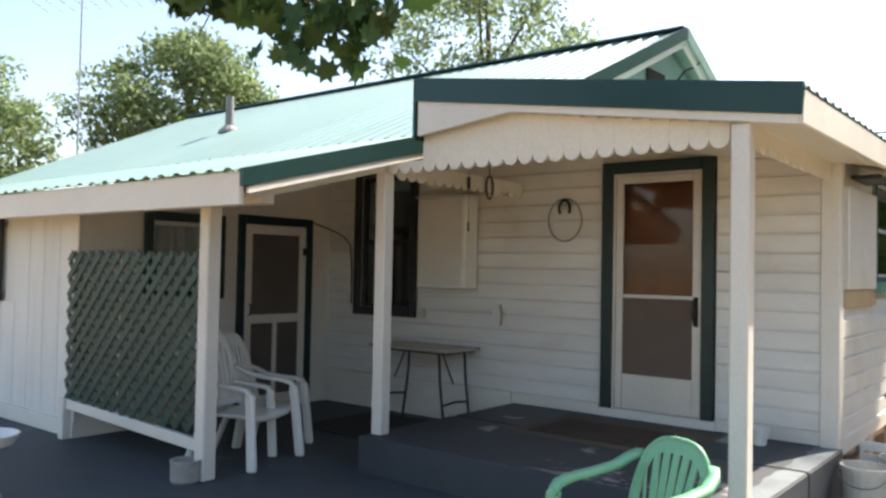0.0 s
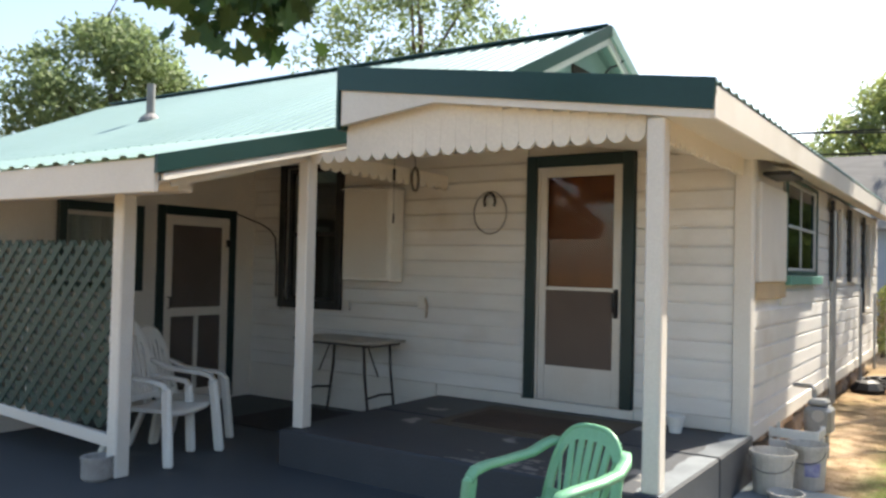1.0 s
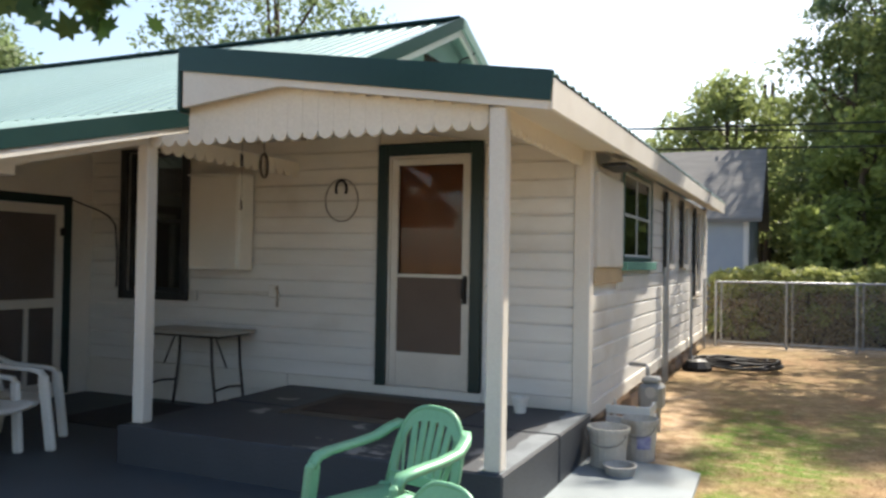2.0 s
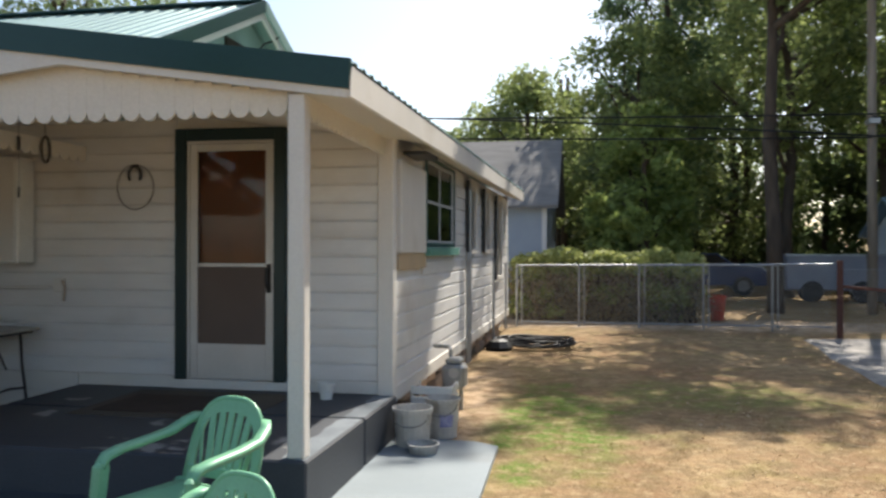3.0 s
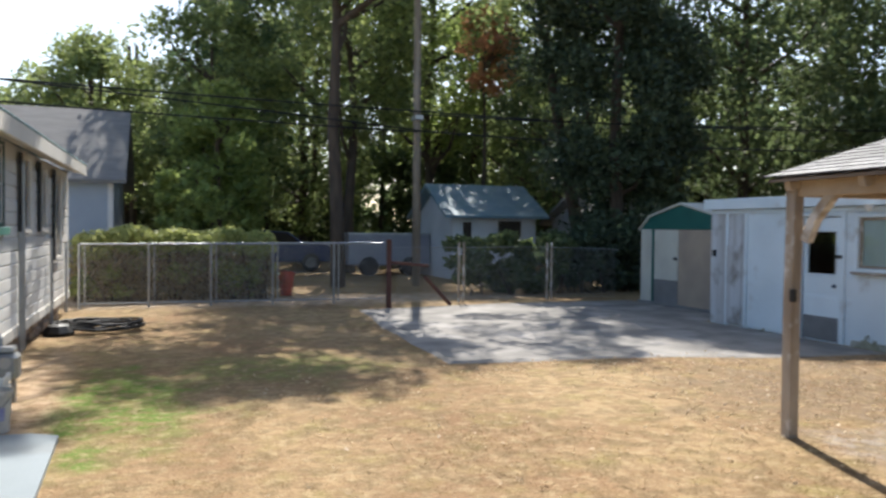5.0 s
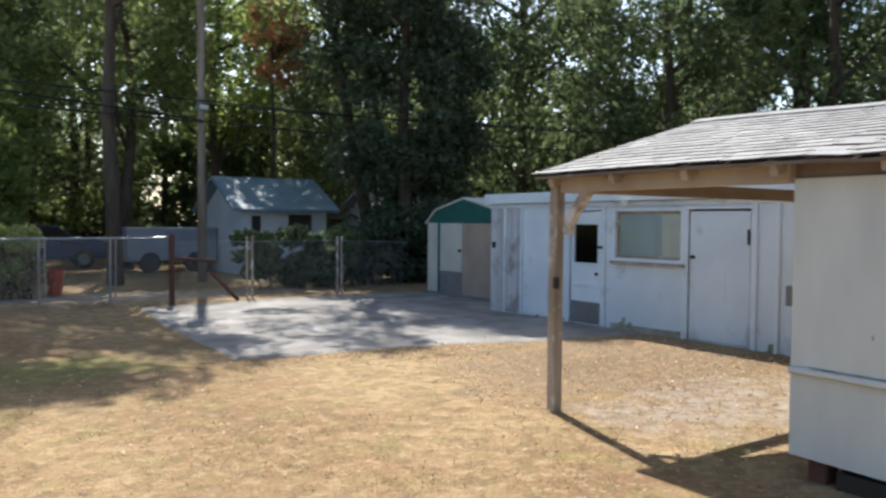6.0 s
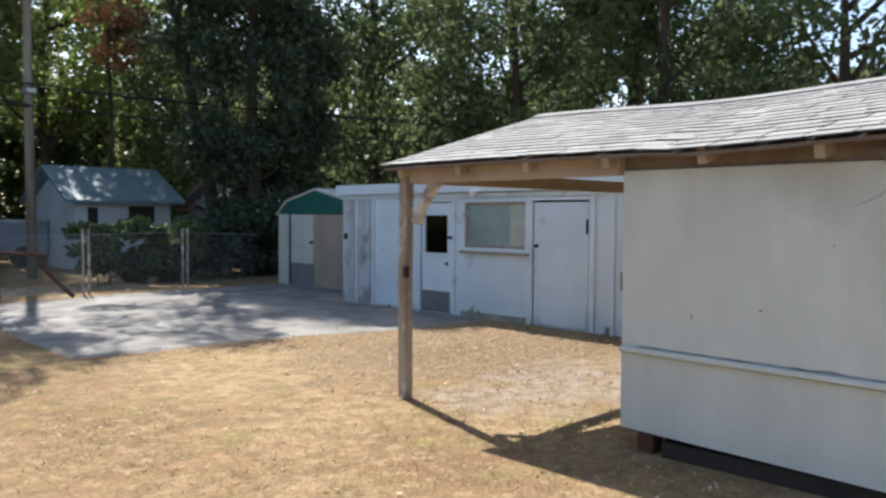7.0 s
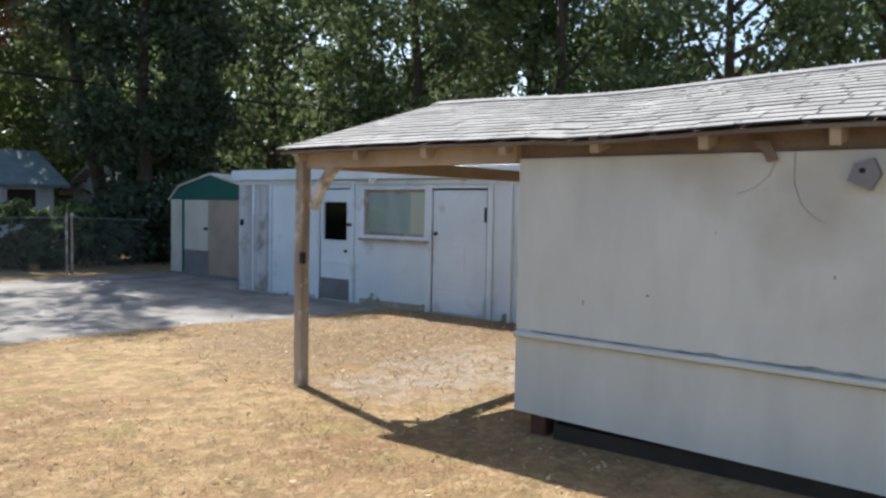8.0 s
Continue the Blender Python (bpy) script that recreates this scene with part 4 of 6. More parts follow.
# ---- loose things on the porch ----
def plastic_chair(material, at, turn, back_h, label, group, size=1.0):
    """A moulded garden chair facing +x: dished seat, arched slatted back, arms that run down into the front legs."""
    ch = thing("garden_chair", (0, 0, 0), label, "chair", group)
    w = 0.26
    bm = bmesh.new()
    rows = []
    for i in range(9):
        u = -0.24 + 0.48 * i / 8
        row = []
        for j in range(9):
            v = -w + 2 * w * j / 8
            z = 0.415 - 0.022 * (1 - (v / w) ** 2) + 0.02 * (u > 0.2) * -1 + 0.015 * (u + 0.24)
            row.append(bm.verts.new((u, v * (0.92 + 0.08 * (u + 0.24) / 0.48), z)))
        rows.append(row)
    for a, b in zip(rows, rows[1:]):
        for j in range(8):
            bm.faces.new((a[j], b[j], b[j + 1], a[j + 1]))
    ext = bmesh.ops.extrude_face_region(bm, geom=bm.faces[:])
    bmesh.ops.translate(bm, verts=[v for v in ext["geom"] if isinstance(v, bmesh.types.BMVert)], vec=(0, 0, -0.028))
    bmesh.ops.recalc_face_normals(bm, faces=bm.faces[:])
    part("seat", bm, material, ch, smooth=True)
    # back: arch rim and fanned slats, leaning back
    lean = 0.30

    def bk(v, z):
        return Vector((-0.235 - lean * (z - 0.40), v, z))
    rim = []
    for k in range(25):
        t = math.pi * k / 24
        c, s = math.cos(t), math.sin(t)
        rim.append(bk(w * 0.92 * math.copysign(abs(c) ** 0.7, c), 0.42 + (back_h - 0.42) * s ** 0.62))
    bm = tube(rim, 0.014, 8)
    part("backrest", bm, material, ch, smooth=True)
    bm = bmesh.new()
    ring = []
    for k, p in enumerate(rim):
        s = math.sin(math.pi * k / 24)
        q = bk(p.y * 0.8, 0.42 + (p.z - 0.42) * (1 - 0.17 * s))
        ring.append([bm.verts.new(c + Vector((d, 0, 0))) for c in (p, q) for d in (-0.008, 0.008)])
    for a, b in zip(ring, ring[1:]):
        for m, o in ((0, 2), (2, 3), (3, 1), (1, 0)):
            bm.faces.new((a[m], a[o], b[o], b[m]))
    bmesh.ops.recalc_face_normals(bm, faces=bm.faces[:])
    part("crest", bm, material, ch)
    bm = beam(bk(-w * 0.86, 0.46), bk(w * 0.86, 0.46), 0.022, 0.06, None, 0.006)
    part("back_rail", bm, material, ch)
    for k in range(7):
        f = (k - 3) / 3
        top = 0.42 + (back_h - 0.42) * (0.86 - abs(f) ** 3.2 * 0.22)
        part("slat", beam(bk(f * w * 0.55, 0.47), bk(f * w * 0.72, top), 0.014, 0.042 if abs(f) < 0.9 else 0.034, None, 0.004), material, ch)
    for s in (-1, 1):
        y = s * (w + 0.035)
        arm = [bk(s * w * 0.9, 0.74), (-0.29, s * (w + 0.01), 0.715), (-0.2, y, 0.672), (-0.05, y + s * 0.01, 0.655), (0.14, y + s * 0.01, 0.645), (0.23, y, 0.63), (0.265, y, 0.59)]
        bm = bmesh.new()
        prof = [Vector(p) for p in arm]
        rings = []
        for p in prof:
            rings.append([bm.verts.new(p + Vector((0, a, b))) for a, b in ((-0.036, -0.016), (0.036, -0.016), (0.031, 0.014), (-0.031, 0.014))])
        for a, b in zip(rings, rings[1:]):
            for j in range(4):
                bm.faces.new((a[j], a[(j + 1) % 4], b[(j + 1) % 4], b[j]))
        bm.faces.new(rings[0])
        bm.faces.new(rings[-1][::-1])
        bmesh.ops.recalc_face_normals(bm, faces=bm.faces[:])
        part("armrest", bm, material, ch, smooth=True)
        part("leg", beam((0.255, y, 0.60), (0.315, y + s * 0.03, 0.0), 0.085, 0.055, None, 0.016), material, ch)
        part("leg", beam((-0.22, s * w * 0.92, 0.42), (-0.36, y + s * 0.02, 0.0), 0.085, 0.055, None, 0.016), material, ch)
    ch.matrix_world = Matrix.Translation(at) @ pose(0, 0, 0, 0, 0, turn) @ Matrix.Diagonal((size, size, size, 1))
    return ch


g1 = plastic_chair(PLASTIC_G, (-1.38, 3.12, PATIO_Z), 254, 0.84, "faded green plastic garden chair on the patio", "green garden chairs", 0.87)
copy_thing(g1, Matrix.Translation((-0.94, 2.30, PATIO_Z)) @ pose(0, 0, 0, 0, 0, 250) @ Matrix.Diagonal((0.87, 0.87, 0.87, 1)))
w1 = plastic_chair(PLASTIC_W, (-4.88, 3.76, PATIO_Z), 14, 1.08, "white plastic high-backed garden chair behind the lattice", "white garden chairs", 0.92)
copy_thing(w1, Matrix.Translation((-5.15, 4.15, PATIO_Z)) @ pose(0, 0, 0, 0, 0, 17) @ Matrix.Diagonal((0.92, 0.92, 0.92, 1)))


def folding_table():
    tb = thing("folding_table", (-4.85, 5.72, PATIO_Z), "small folding table with pale top and dark metal legs", "table")
    x0, x1, y0, y1, zt = -5.32, -4.34, 5.54, 6.07, 0.86
    part("tabletop", box(x0, y0, zt - 0.028, x1, y1, zt, 0.008), TABLETOP, tb)
    part("edge_band", box(x0 + 0.04, y0 + 0.04, zt - 0.05, x1 - 0.04, y1 - 0.04, zt - 0.029), BROWN_METAL, tb)
    for x, lean in ((x0 + 0.14, -0.05), (x1 - 0.14, 0.05)):
        for y in (y0 + 0.07, y1 - 0.07):
            part("leg", tube([(x, y, zt - 0.05), (x + lean * 0.3, y, 0.55), (x + lean, y, 0.30), (x + lean * 1.6, y, PATIO_Z)], 0.013, 8), BROWN_METAL, tb, smooth=True)
        part("stretcher", tube([(x + lean * 0.9, y0 + 0.07, 0.34), (x + lean, (y0 + y1) / 2, 0.36), (x + lean * 0.9, y1 - 0.07, 0.34)], 0.011, 8), BROWN_METAL, tb)
        part("brace", tube([(x + lean * 0.4, (y0 + y1) / 2, 0.52), (x - math.copysign(0.12, lean), (y0 + y1) / 2, zt - 0.05)], 0.008, 6), BROWN_METAL, tb)


folding_table()
bx = thing("wall_cabinet", (-4.74, DW, 1.41), "white painted metal cooler box fixed to the wall", "cabinet")
part("body", box(-5.04, 5.92, 1.41, -4.44, DW - 0.02, 2.30, 0.012), PLASTIC_W, bx)
part("lid", box(-5.05, 5.90, 2.301, -4.43, DW - 0.02, 2.315, 0.004), PLASTIC_W, bx)
part("front_panel", box(-5.02, 5.912, 1.44, -4.48, 5.919, 2.28, 0.003), WHITE, bx)
jb = thing("outlet_box", (-5.12, DW, 1.15), "small grey outlet box below the window", "outlet")
part("box", box(-5.17, DW - 0.06, 1.10, -5.09, DW - 0.015, 1.2, 0.004), ALU, jb)
part("conduit", tube([(-5.09, DW - 0.03, 1.19), (-4.6, DW - 0.03, 1.20), (-4.22, DW - 0.03, 1.215)], 0.009, 6), WHITE, jb)
hk = thing("wall_hook", (-4.17, DW, 1.2), "small white wall bracket with hanging cord", "hook")
part("plate", box(-4.24, DW - 0.05, 1.16, -4.14, DW - 0.02, 1.28, 0.006), WHITE, hk)
part("cord", tube([(-4.15, DW - 0.05, 1.26), (-4.12, DW - 0.06, 1.2), (-4.13, DW - 0.06, 1.08)], 0.012, 6), OLDWOOD, hk)

ring = thing("wire_ring", (-3.47, DW, 2.02), "wire ring with a black horseshoe on the wall", "decoration")
pts = [(-3.47 + 0.17 * math.cos(t), DW - 0.035, 2.06 + 0.19 * math.sin(t)) for t in (2 * math.pi * k / 32 for k in range(33))]
part("ring", tube(pts, 0.006, 6), WIRE, ring)
pts = [(-3.47 + 0.055 * math.cos(t), DW - 0.045, 2.16 + 0.075 * math.sin(t)) for t in (-0.6 + (math.pi + 1.2) * k / 16 for k in range(17))]
part("horseshoe", tube(pts, 0.013, 6), BLACK, ring, "black horseshoe")
loop = thing("hanging_loop", (-3.9, 5.0, 2.2), "pale wire loop hanging from the porch beam", "decoration")
pts = [(-3.90, 5.55 + 0.05 * math.cos(t), 2.32 + 0.10 * math.sin(t)) for t in (2 * math.pi * k / 20 for k in range(21))]
part("loop", tube(pts, 0.012, 6), MATTAN, loop)
part("hook", tube([(-3.90, 5.55, 2.42), (-3.91, 5.55, 2.56)], 0.005, 6), WIRE, loop)
loop2 = thing("wind_chime", (-3.92, 5.2, 2.2), "thin dark wind chime hanging below the porch beam", "decoration")
part("tube", tube([(-3.9, 5.25, 2.28), (-3.9, 5.25, 2.38)], 0.012, 6), BLACK, loop2)
part("string", tube([(-3.9, 5.25, 2.38), (-3.9, 5.25, 2.56)], 0.002, 5), BLACK, loop2)
part("clapper", tube([(-3.9, 5.25, 1.92), (-3.9, 5.25, 2.0)], 0.008, 6), BLACK, loop2)
part("string", tube([(-3.9, 5.25, 2.0), (-3.9, 5.25, 2.28)], 0.002, 5), BLACK, loop2)

solo("door_mat", box(-3.2, 5.12, DECK_Z, -2.25, 5.75, DECK_Z + 0.018, 0.006), MATBROWN, "dark brown door mat on the porch", "mat")
solo("carpet_remnant", box(-3.32, 5.0, DECK_Z, -1.98, 6.0, DECK_Z + 0.008, 0.002), MATTAN, "worn tan carpet remnant by the door", "carpet")
solo("rubber_mat", box(-5.6, 4.9, PATIO_Z, -4.1, 5.95, PATIO_Z + 0.012, 0.004), MATBLACK, "black rubber mat under the folding table", "mat")
solo("flower_pot", lathe([(0.045, 0), (0.06, 0.1), (0.068, 0.1), (0.068, 0.125), (0.055, 0.125), (0.04, 0.02)], (-1.69, 5.9, DECK_Z)), PLASTIC_W, "small white plastic pot against the wall", "pot")
solo("pet_bowl", lathe([(0.085, 0), (0.10, 0.02), (0.10, 0.14), (0.108, 0.145), (0.108, 0.155), (0.09, 0.155), (0.085, 0.03)], (-4.66, 3.08, PATIO_Z)), mat("speckled_enamel", (0.4, 0.385, 0.36), (0.28, 0.265, 0.25), 8, 0.4, 0.1, 60), "speckled white pot at the foot of the post", "pot")
fb = thing("bird_bath", (-5.25, 2.02, PATIO_Z), "pale shallow dish on a short stand", "dish")
part("dish", lathe([(0.06, 0.30), (0.16, 0.33), (0.2, 0.40), (0.19, 0.405), (0.14, 0.35), (0.03, 0.33)], (-5.25, 2.02, PATIO_Z), 24), PLASTIC_W, fb)
part("stand", lathe([(0.11, 0), (0.05, 0.05), (0.035, 0.25), (0.06, 0.31)], (-5.25, 2.02, PATIO_Z), 12), STONE, fb)

# ---- by the side wall ----
def bucket(x, y, z, r, h, label):
    b = thing("bucket", (x, y, z), label, "bucket", "buckets by the porch")
    part("body", lathe([(r * 0.85, 0), (r, h), (r * 1.06, h), (r * 1.06, h - 0.03), (r * 1.01, h - 0.03), (r * 0.95, h - 0.005), (r * 0.8, 0.01)], (x, y, z), 20), mat("bucket_plastic", (0.62, 0.59, 0.53), (0.5, 0.47, 0.42), 6, 0.5, 0.1, 40, stain=(0.3, 0.26, 0.2), stain_at=(0.55, 0.75), stain_scale=5), b, smooth=False)
    part("handle", tube([(x + r * math.cos(t), y - r * 0.3 * math.sin(t) - r * 0.7, z + h - 0.03 - 0.10 * math.sin(t)) for t in (math.pi * k / 10 for k in range(11))], 0.004, 5), WIRE, b)
    return b


bucket(-1.0, 5.92, 0.03, 0.15, 0.29, "dirty white plastic bucket beside the porch")
b2 = bucket(-0.85, 6.36, 0.0, 0.14, 0.32, "worn white plastic bucket by the house wall")
lab = bmesh.new()
arc = [[lab.verts.new((-0.85 + rad * math.cos(radians(a)), 6.36 + rad * math.sin(radians(a)), z)) for z, rad in ((0.10, 0.1285), (0.20, 0.135))] for a in range(-88, -35, 8)]
for p, q in zip(arc, arc[1:]):
    lab.faces.new((p[0], q[0], q[1], p[1]))
part("label", lab, mat("blue_label", (0.12, 0.12, 0.4), (0.45, 0.45, 0.6), 14, 0.5), b2, "small blue printed label")
solo("basin", lathe([(0.10, 0), (0.115, 0.06), (0.122, 0.06), (0.122, 0.07), (0.108, 0.07), (0.09, 0.01)], (-0.87, 5.70, 0.03)), mat("dusty_plastic", (0.5, 0.49, 0.46), (0.36, 0.34, 0.31), 9, 0.6, 0.1, 40), "shallow dusty basin on the walkway", "basin")
crate = thing("plastic_crate", (-0.98, 6.7, 0), "pale slatted plastic crate by the foundation", "crate")
for z in (0.03, 0.12, 0.21, 0.30):
    part("slat", box(-1.16, 6.55, z, -0.82, 6.57, z + 0.07, 0.004), PLASTIC_W, crate)
    part("slat", box(-0.82, 6.55, z, -0.80, 6.88, z + 0.07, 0.004), PLASTIC_W, crate)
for p in ((-1.16, 6.57), (-0.84, 6.57), (-1.16, 6.86), (-0.84, 6.86)):
    part("corner", box(p[0], p[1], 0, p[0] + 0.02, p[1] + 0.02, 0.37), PLASTIC_W, crate)
part("base", box(-1.14, 6.57, 0.005, -0.84, 6.86, 0.02), PLASTIC_W, crate)

gm = thing("gas_meter", (-0.95, 7.55, 0), "grey gas meter on pipes by the house wall", "gas meter")
part("body", box(-1.06, 7.42, 0.19, -0.84, 7.66, 0.43, 0.03), STEEL, gm)
part("top_cap", box(-1.03, 7.45, 0.43, -0.87, 7.63, 0.49, 0.02), STEEL, gm)
bm = lathe([(0.05, 0), (0.05, 0.012)], (0, 0, 0), 16)
bm.transform(Matrix.Translation((-0.94, 7.419, 0.36)) @ pose(0, 0, 0, 90))
part("dial", bm, ALU, gm)
part("pipe", tube([(-0.88, 7.5, -0.02), (-0.88, 7.5, 0.2)], 0.02, 8), STEEL, gm)
part("pipe", tube([(-1.0, 7.6, 0.49), (-1.0, 7.6, 0.55), (-1.02, 7.63, 0.58), (-1.18, 7.66, 0.58)], 0.02, 8), STEEL, gm)
for y0, h in ((9.75, 1.5), (9.95, 2.3), (12.4, 1.4), (14.2, 1.3)):
    part("downpipe", tube([(SW + 0.06, y0, 0.12), (SW + 0.06, y0, h)], 0.022, 8), STEEL, house)

hose = thing("garden_hose", (-0.58, 12.6, 0), "coiled black garden hose on the lawn", "hose")
rnd = random.Random(9)
pts = []
for k in range(140):
    t = 2 * math.pi * k / 20
    r = 0.42 + 0.13 * math.sin(k * 0.37) + 0.04 * rnd.random()
    pts.append((-0.55 + r * 1.15 * math.cos(t), 12.6 + r * math.sin(t), 0.045 + 0.09 * (k / 140) + 0.015 * math.sin(k)))
part("coil", tube(pts, 0.02, 6), MATBLACK, hose)
part("coil_end", tube([pts[-1], (-0.9, 13.2, 0.05), (-1.2, 13.0, 0.04)], 0.02, 6), MATBLACK, hose)
solo("cloth_pile", lathe([(0.2, 0), (0.22, 0.05), (0.15, 0.14), (0.05, 0.17)], (-1.05, 12.1, 0), 9), BLACK, "dark bundle against the wall", "bundle")

# vent pipe on the main roof
def on_main(x, y):
    return Vector((x, y, BREAK_Z + (RIDGE_Z - BREAK_Z) * (y - BREAK_Y) / (RIDGE_Y - BREAK_Y)))


fl = on_main(-8.75, 6.35)
part("vent_pipe", tube([fl - Vector((0, 0, 0.1)), fl + Vector((0, 0, 0.48))], 0.055, 14), GREYPANEL, upper, "grey metal vent pipe")
part("pipe_flashing", lathe([(0.15, -0.02), (0.13, 0.03), (0.065, 0.09)], fl, 14), GREYPANEL, upper)

ant = thing("tv_antenna", (-20.2, 10.0, 0), "tall thin television antenna on a mast", "antenna")
part("mast", tube([(-20.2, 10, 0), (-20.15, 10, 9.4)], 0.035, 8, r_end=0.025), STEEL, ant)
part("boom", tube([(-21.6, 9.2, 8.6), (-18.6, 10.9, 8.45)], 0.02, 6), STEEL, ant)
for k in range(9):
    f = k / 8
    c = Vector((-21.6, 9.2, 8.6)).lerp(Vector((-18.6, 10.9, 8.45)), f)
    d = Vector((0.5, -0.88, 0.12)) * (0.95 - 0.5 * f)
    part("rod", tube([c - d, c + d], 0.009, 5), STEEL, ant)

# ---- the long white shed ----
SX = 9.4
shed = thing("shed", (SX + 1.2, 7.5, 0), "long low weathered white wooden shed", "shed")
SH, SY0, SY1 = 2.02, 3.0, 11.15
sh_holes = [(8.32, 9.03, 0.02, 1.82), (6.78, 8.01, 1.10, 1.80), (5.66, 6.65, 0.02, 1.82)]
sw = part("wall", pierced("x", SX + 0.0, SX + 0.1, SY0, SY1, -0.02, SH, sh_holes), SHEDWHITE, shed)
part("wall", box(SX + 0.1, SY1 - 0.1, -0.02, SX + 2.6, SY1, SH), SHEDWHITE, shed)
part("wall", box(SX + 0.1, SY0, -0.02, SX + 2.6, SY0 + 0.1, SH), SHEDWHITE, shed)
part("wall", box(SX + 2.5, SY0 + 0.1, -0.02, SX + 2.6, SY1 - 0.1, SH), SHEDWHITE, shed)
part("roof", prism([(SX - 0.10, SH + 0.06), (SX + 2.8, SH + 0.25), (SX + 2.8, SH + 0.30), (SX - 0.10, SH + 0.11)], "y", SY0 - 0.1, SY1 + 0.08), mat("tar_roof", (0.16, 0.15, 0.14), (0.12, 0.115, 0.11), 2, 0.9, 0.5), shed, "flat dark roof with white edge board")
part("eave_board", box(SX - 0.12, SY0 - 0.1, SH - 0.06, SX - 0.085, SY1 + 0.08, SH + 0.115, 0.006), SHEDWHITE, shed)
part("soffit", box(SX - 0.085, SY0 - 0.08, SH + 0.01, SX + 0.0, SY1 + 0.06, SH + 0.03), SHEDWHITE, shed)
# boards and batten seams of the front
for y0, y1 in ((10.3, 11.15), (9.12, 10.22), (4.3, 4.95), (3.05, 4.2)):
    part("front_panel", box(SX - 0.022, y0 + 0.01, 0.03, SX - 0.001, y1 - 0.01, 1.88, 0.004), SHEDOLD if y0 > 10 else SHEDWHITE, sw)
for y0 in (10.26, 9.09, 8.26, 6.72, 5.6, 5.28, 4.98, 10.72):
    part("batten", box(SX - 0.035, y0 - 0.03, 0.0, SX - 0.001, y0 + 0.03, 1.9, 0.005), SHEDWHITE, sw)
part("frieze_board", box(SX - 0.036, SY0, 1.885, SX - 0.001, SY1, 1.95, 0.004), SHEDWHITE, sw)
part("hatch", box(SX - 0.045, 10.34, 0.06, SX - 0.023, 10.70, 1.35, 0.004), SHEDOLD, sw, "low plank hatch with stained foot")
part("latch", box(SX - 0.06, 11.0, 1.16, SX - 0.022, 11.06, 1.27, 0.004), BLACK, sw)
for y0, w, h in ((7.75, 0.28, 0.36), (6.82, 0.16, 0.34), (5.3, 0.14, 0.2), (9.1, 0.3, 0.14), (9.7, 0.34, 0.1)):  # mould growing up from the ground
    cells = set()
    for i in range(26):
        for k in range(26):
            a, b = y0 - w + 2 * w * i / 26, h * 1.5 * k / 26
            q = noise.noise(Vector((a * 9, b * 9, y0))) + 0.6 * noise.noise(Vector((a * 26, b * 26, 3.0)))
            if k == 0 or q > -0.35 + 1.1 * (b / h) + 0.9 * ((a - y0) / w) ** 2:
                cells.add((i, k))
    grown, edge = {(13, 0)}, [(13, 0)]
    while edge:  # one unbroken patch, rooted at the ground
        i, k = edge.pop()
        for nb in ((i + 1, k), (i - 1, k), (i, k + 1), (i, k - 1)):
            if nb in cells and nb not in grown:
                grown.add(nb)
                edge.append(nb)
    bm, at = bmesh.new(), {}
    for i, k in sorted(grown):
        ring = []
        for u, v in ((i, k), (i + 1, k), (i + 1, k + 1), (i, k + 1)):
            if (u, v) not in at:
                at[u, v] = bm.verts.new((SX - 0.027, y0 - w + 2 * w * u / 26, h * 1.5 * v / 26))
            ring.append(at[u, v])
        bm.faces.new(ring)
    part("mould_patch", bm, MOULD, sw, "grey-green mould on the paint")
part("vent_plate", box(SX - 0.05, 9.22, 1.60, SX - 0.022, 9.32, 1.68, 0.006), GREYPANEL, sw)
part("foot_stain_board", box(SX - 0.026, 6.7, 0.0, SX - 0.001, 8.1, 0.10, 0.004), mat("mossy_foot", (0.24, 0.24, 0.18), (0.4, 0.4, 0.34), 4, 0.9, 0.4, 30), sw)

d = part("door", frame_ring("x", SX - 0.03, SX + 0.02, 8.32, 9.03, 0.02, 1.82, 0.05, bottom=False), SHEDWHITE, shed)
bm = pierced("x", SX + 0.0, SX + 0.04, 8.34, 9.01, 0.03, 1.80, [(8.41, 8.94, 0.99, 1.60)])
part("door_leaf", bm, SHEDWHITE, d, "white panelled door with a dark pane and grey kick plate")
g = part("pane", box(SX + 0.015, 8.41, 0.99, SX + 0.02, 8.94, 1.60), GLASS, d)
# near-black sheet behind the pane stands for the unlit inside
part("blind", box(SX + 0.05, 8.40, 0.95, SX + 0.06, 8.95, 1.65), DARKHOLE, d)
part("pane_frame", frame_ring("x", SX - 0.01, SX + 0.01, 8.41, 8.94, 0.99, 1.60, 0.03, bevel=0.003), SHEDWHITE, d)
part("kick_plate", box(SX - 0.008, 8.35, 0.03, SX - 0.001, 9.00, 0.37, 0.002), GREYPANEL, d)
part("rail", box(SX - 0.01, 8.37, 0.62, SX - 0.001, 8.98, 0.68, 0.002), SHEDWHITE, d)
part("knob", lathe([(0.02, 0), (0.03, 0.02), (0.02, 0.045)], (SX - 0.03, 8.41, 0.80), 10), BLACK, d)
part("latch", box(SX - 0.04, 8.27, 1.22, SX - 0.005, 8.39, 1.27, 0.003), BLACK, d)

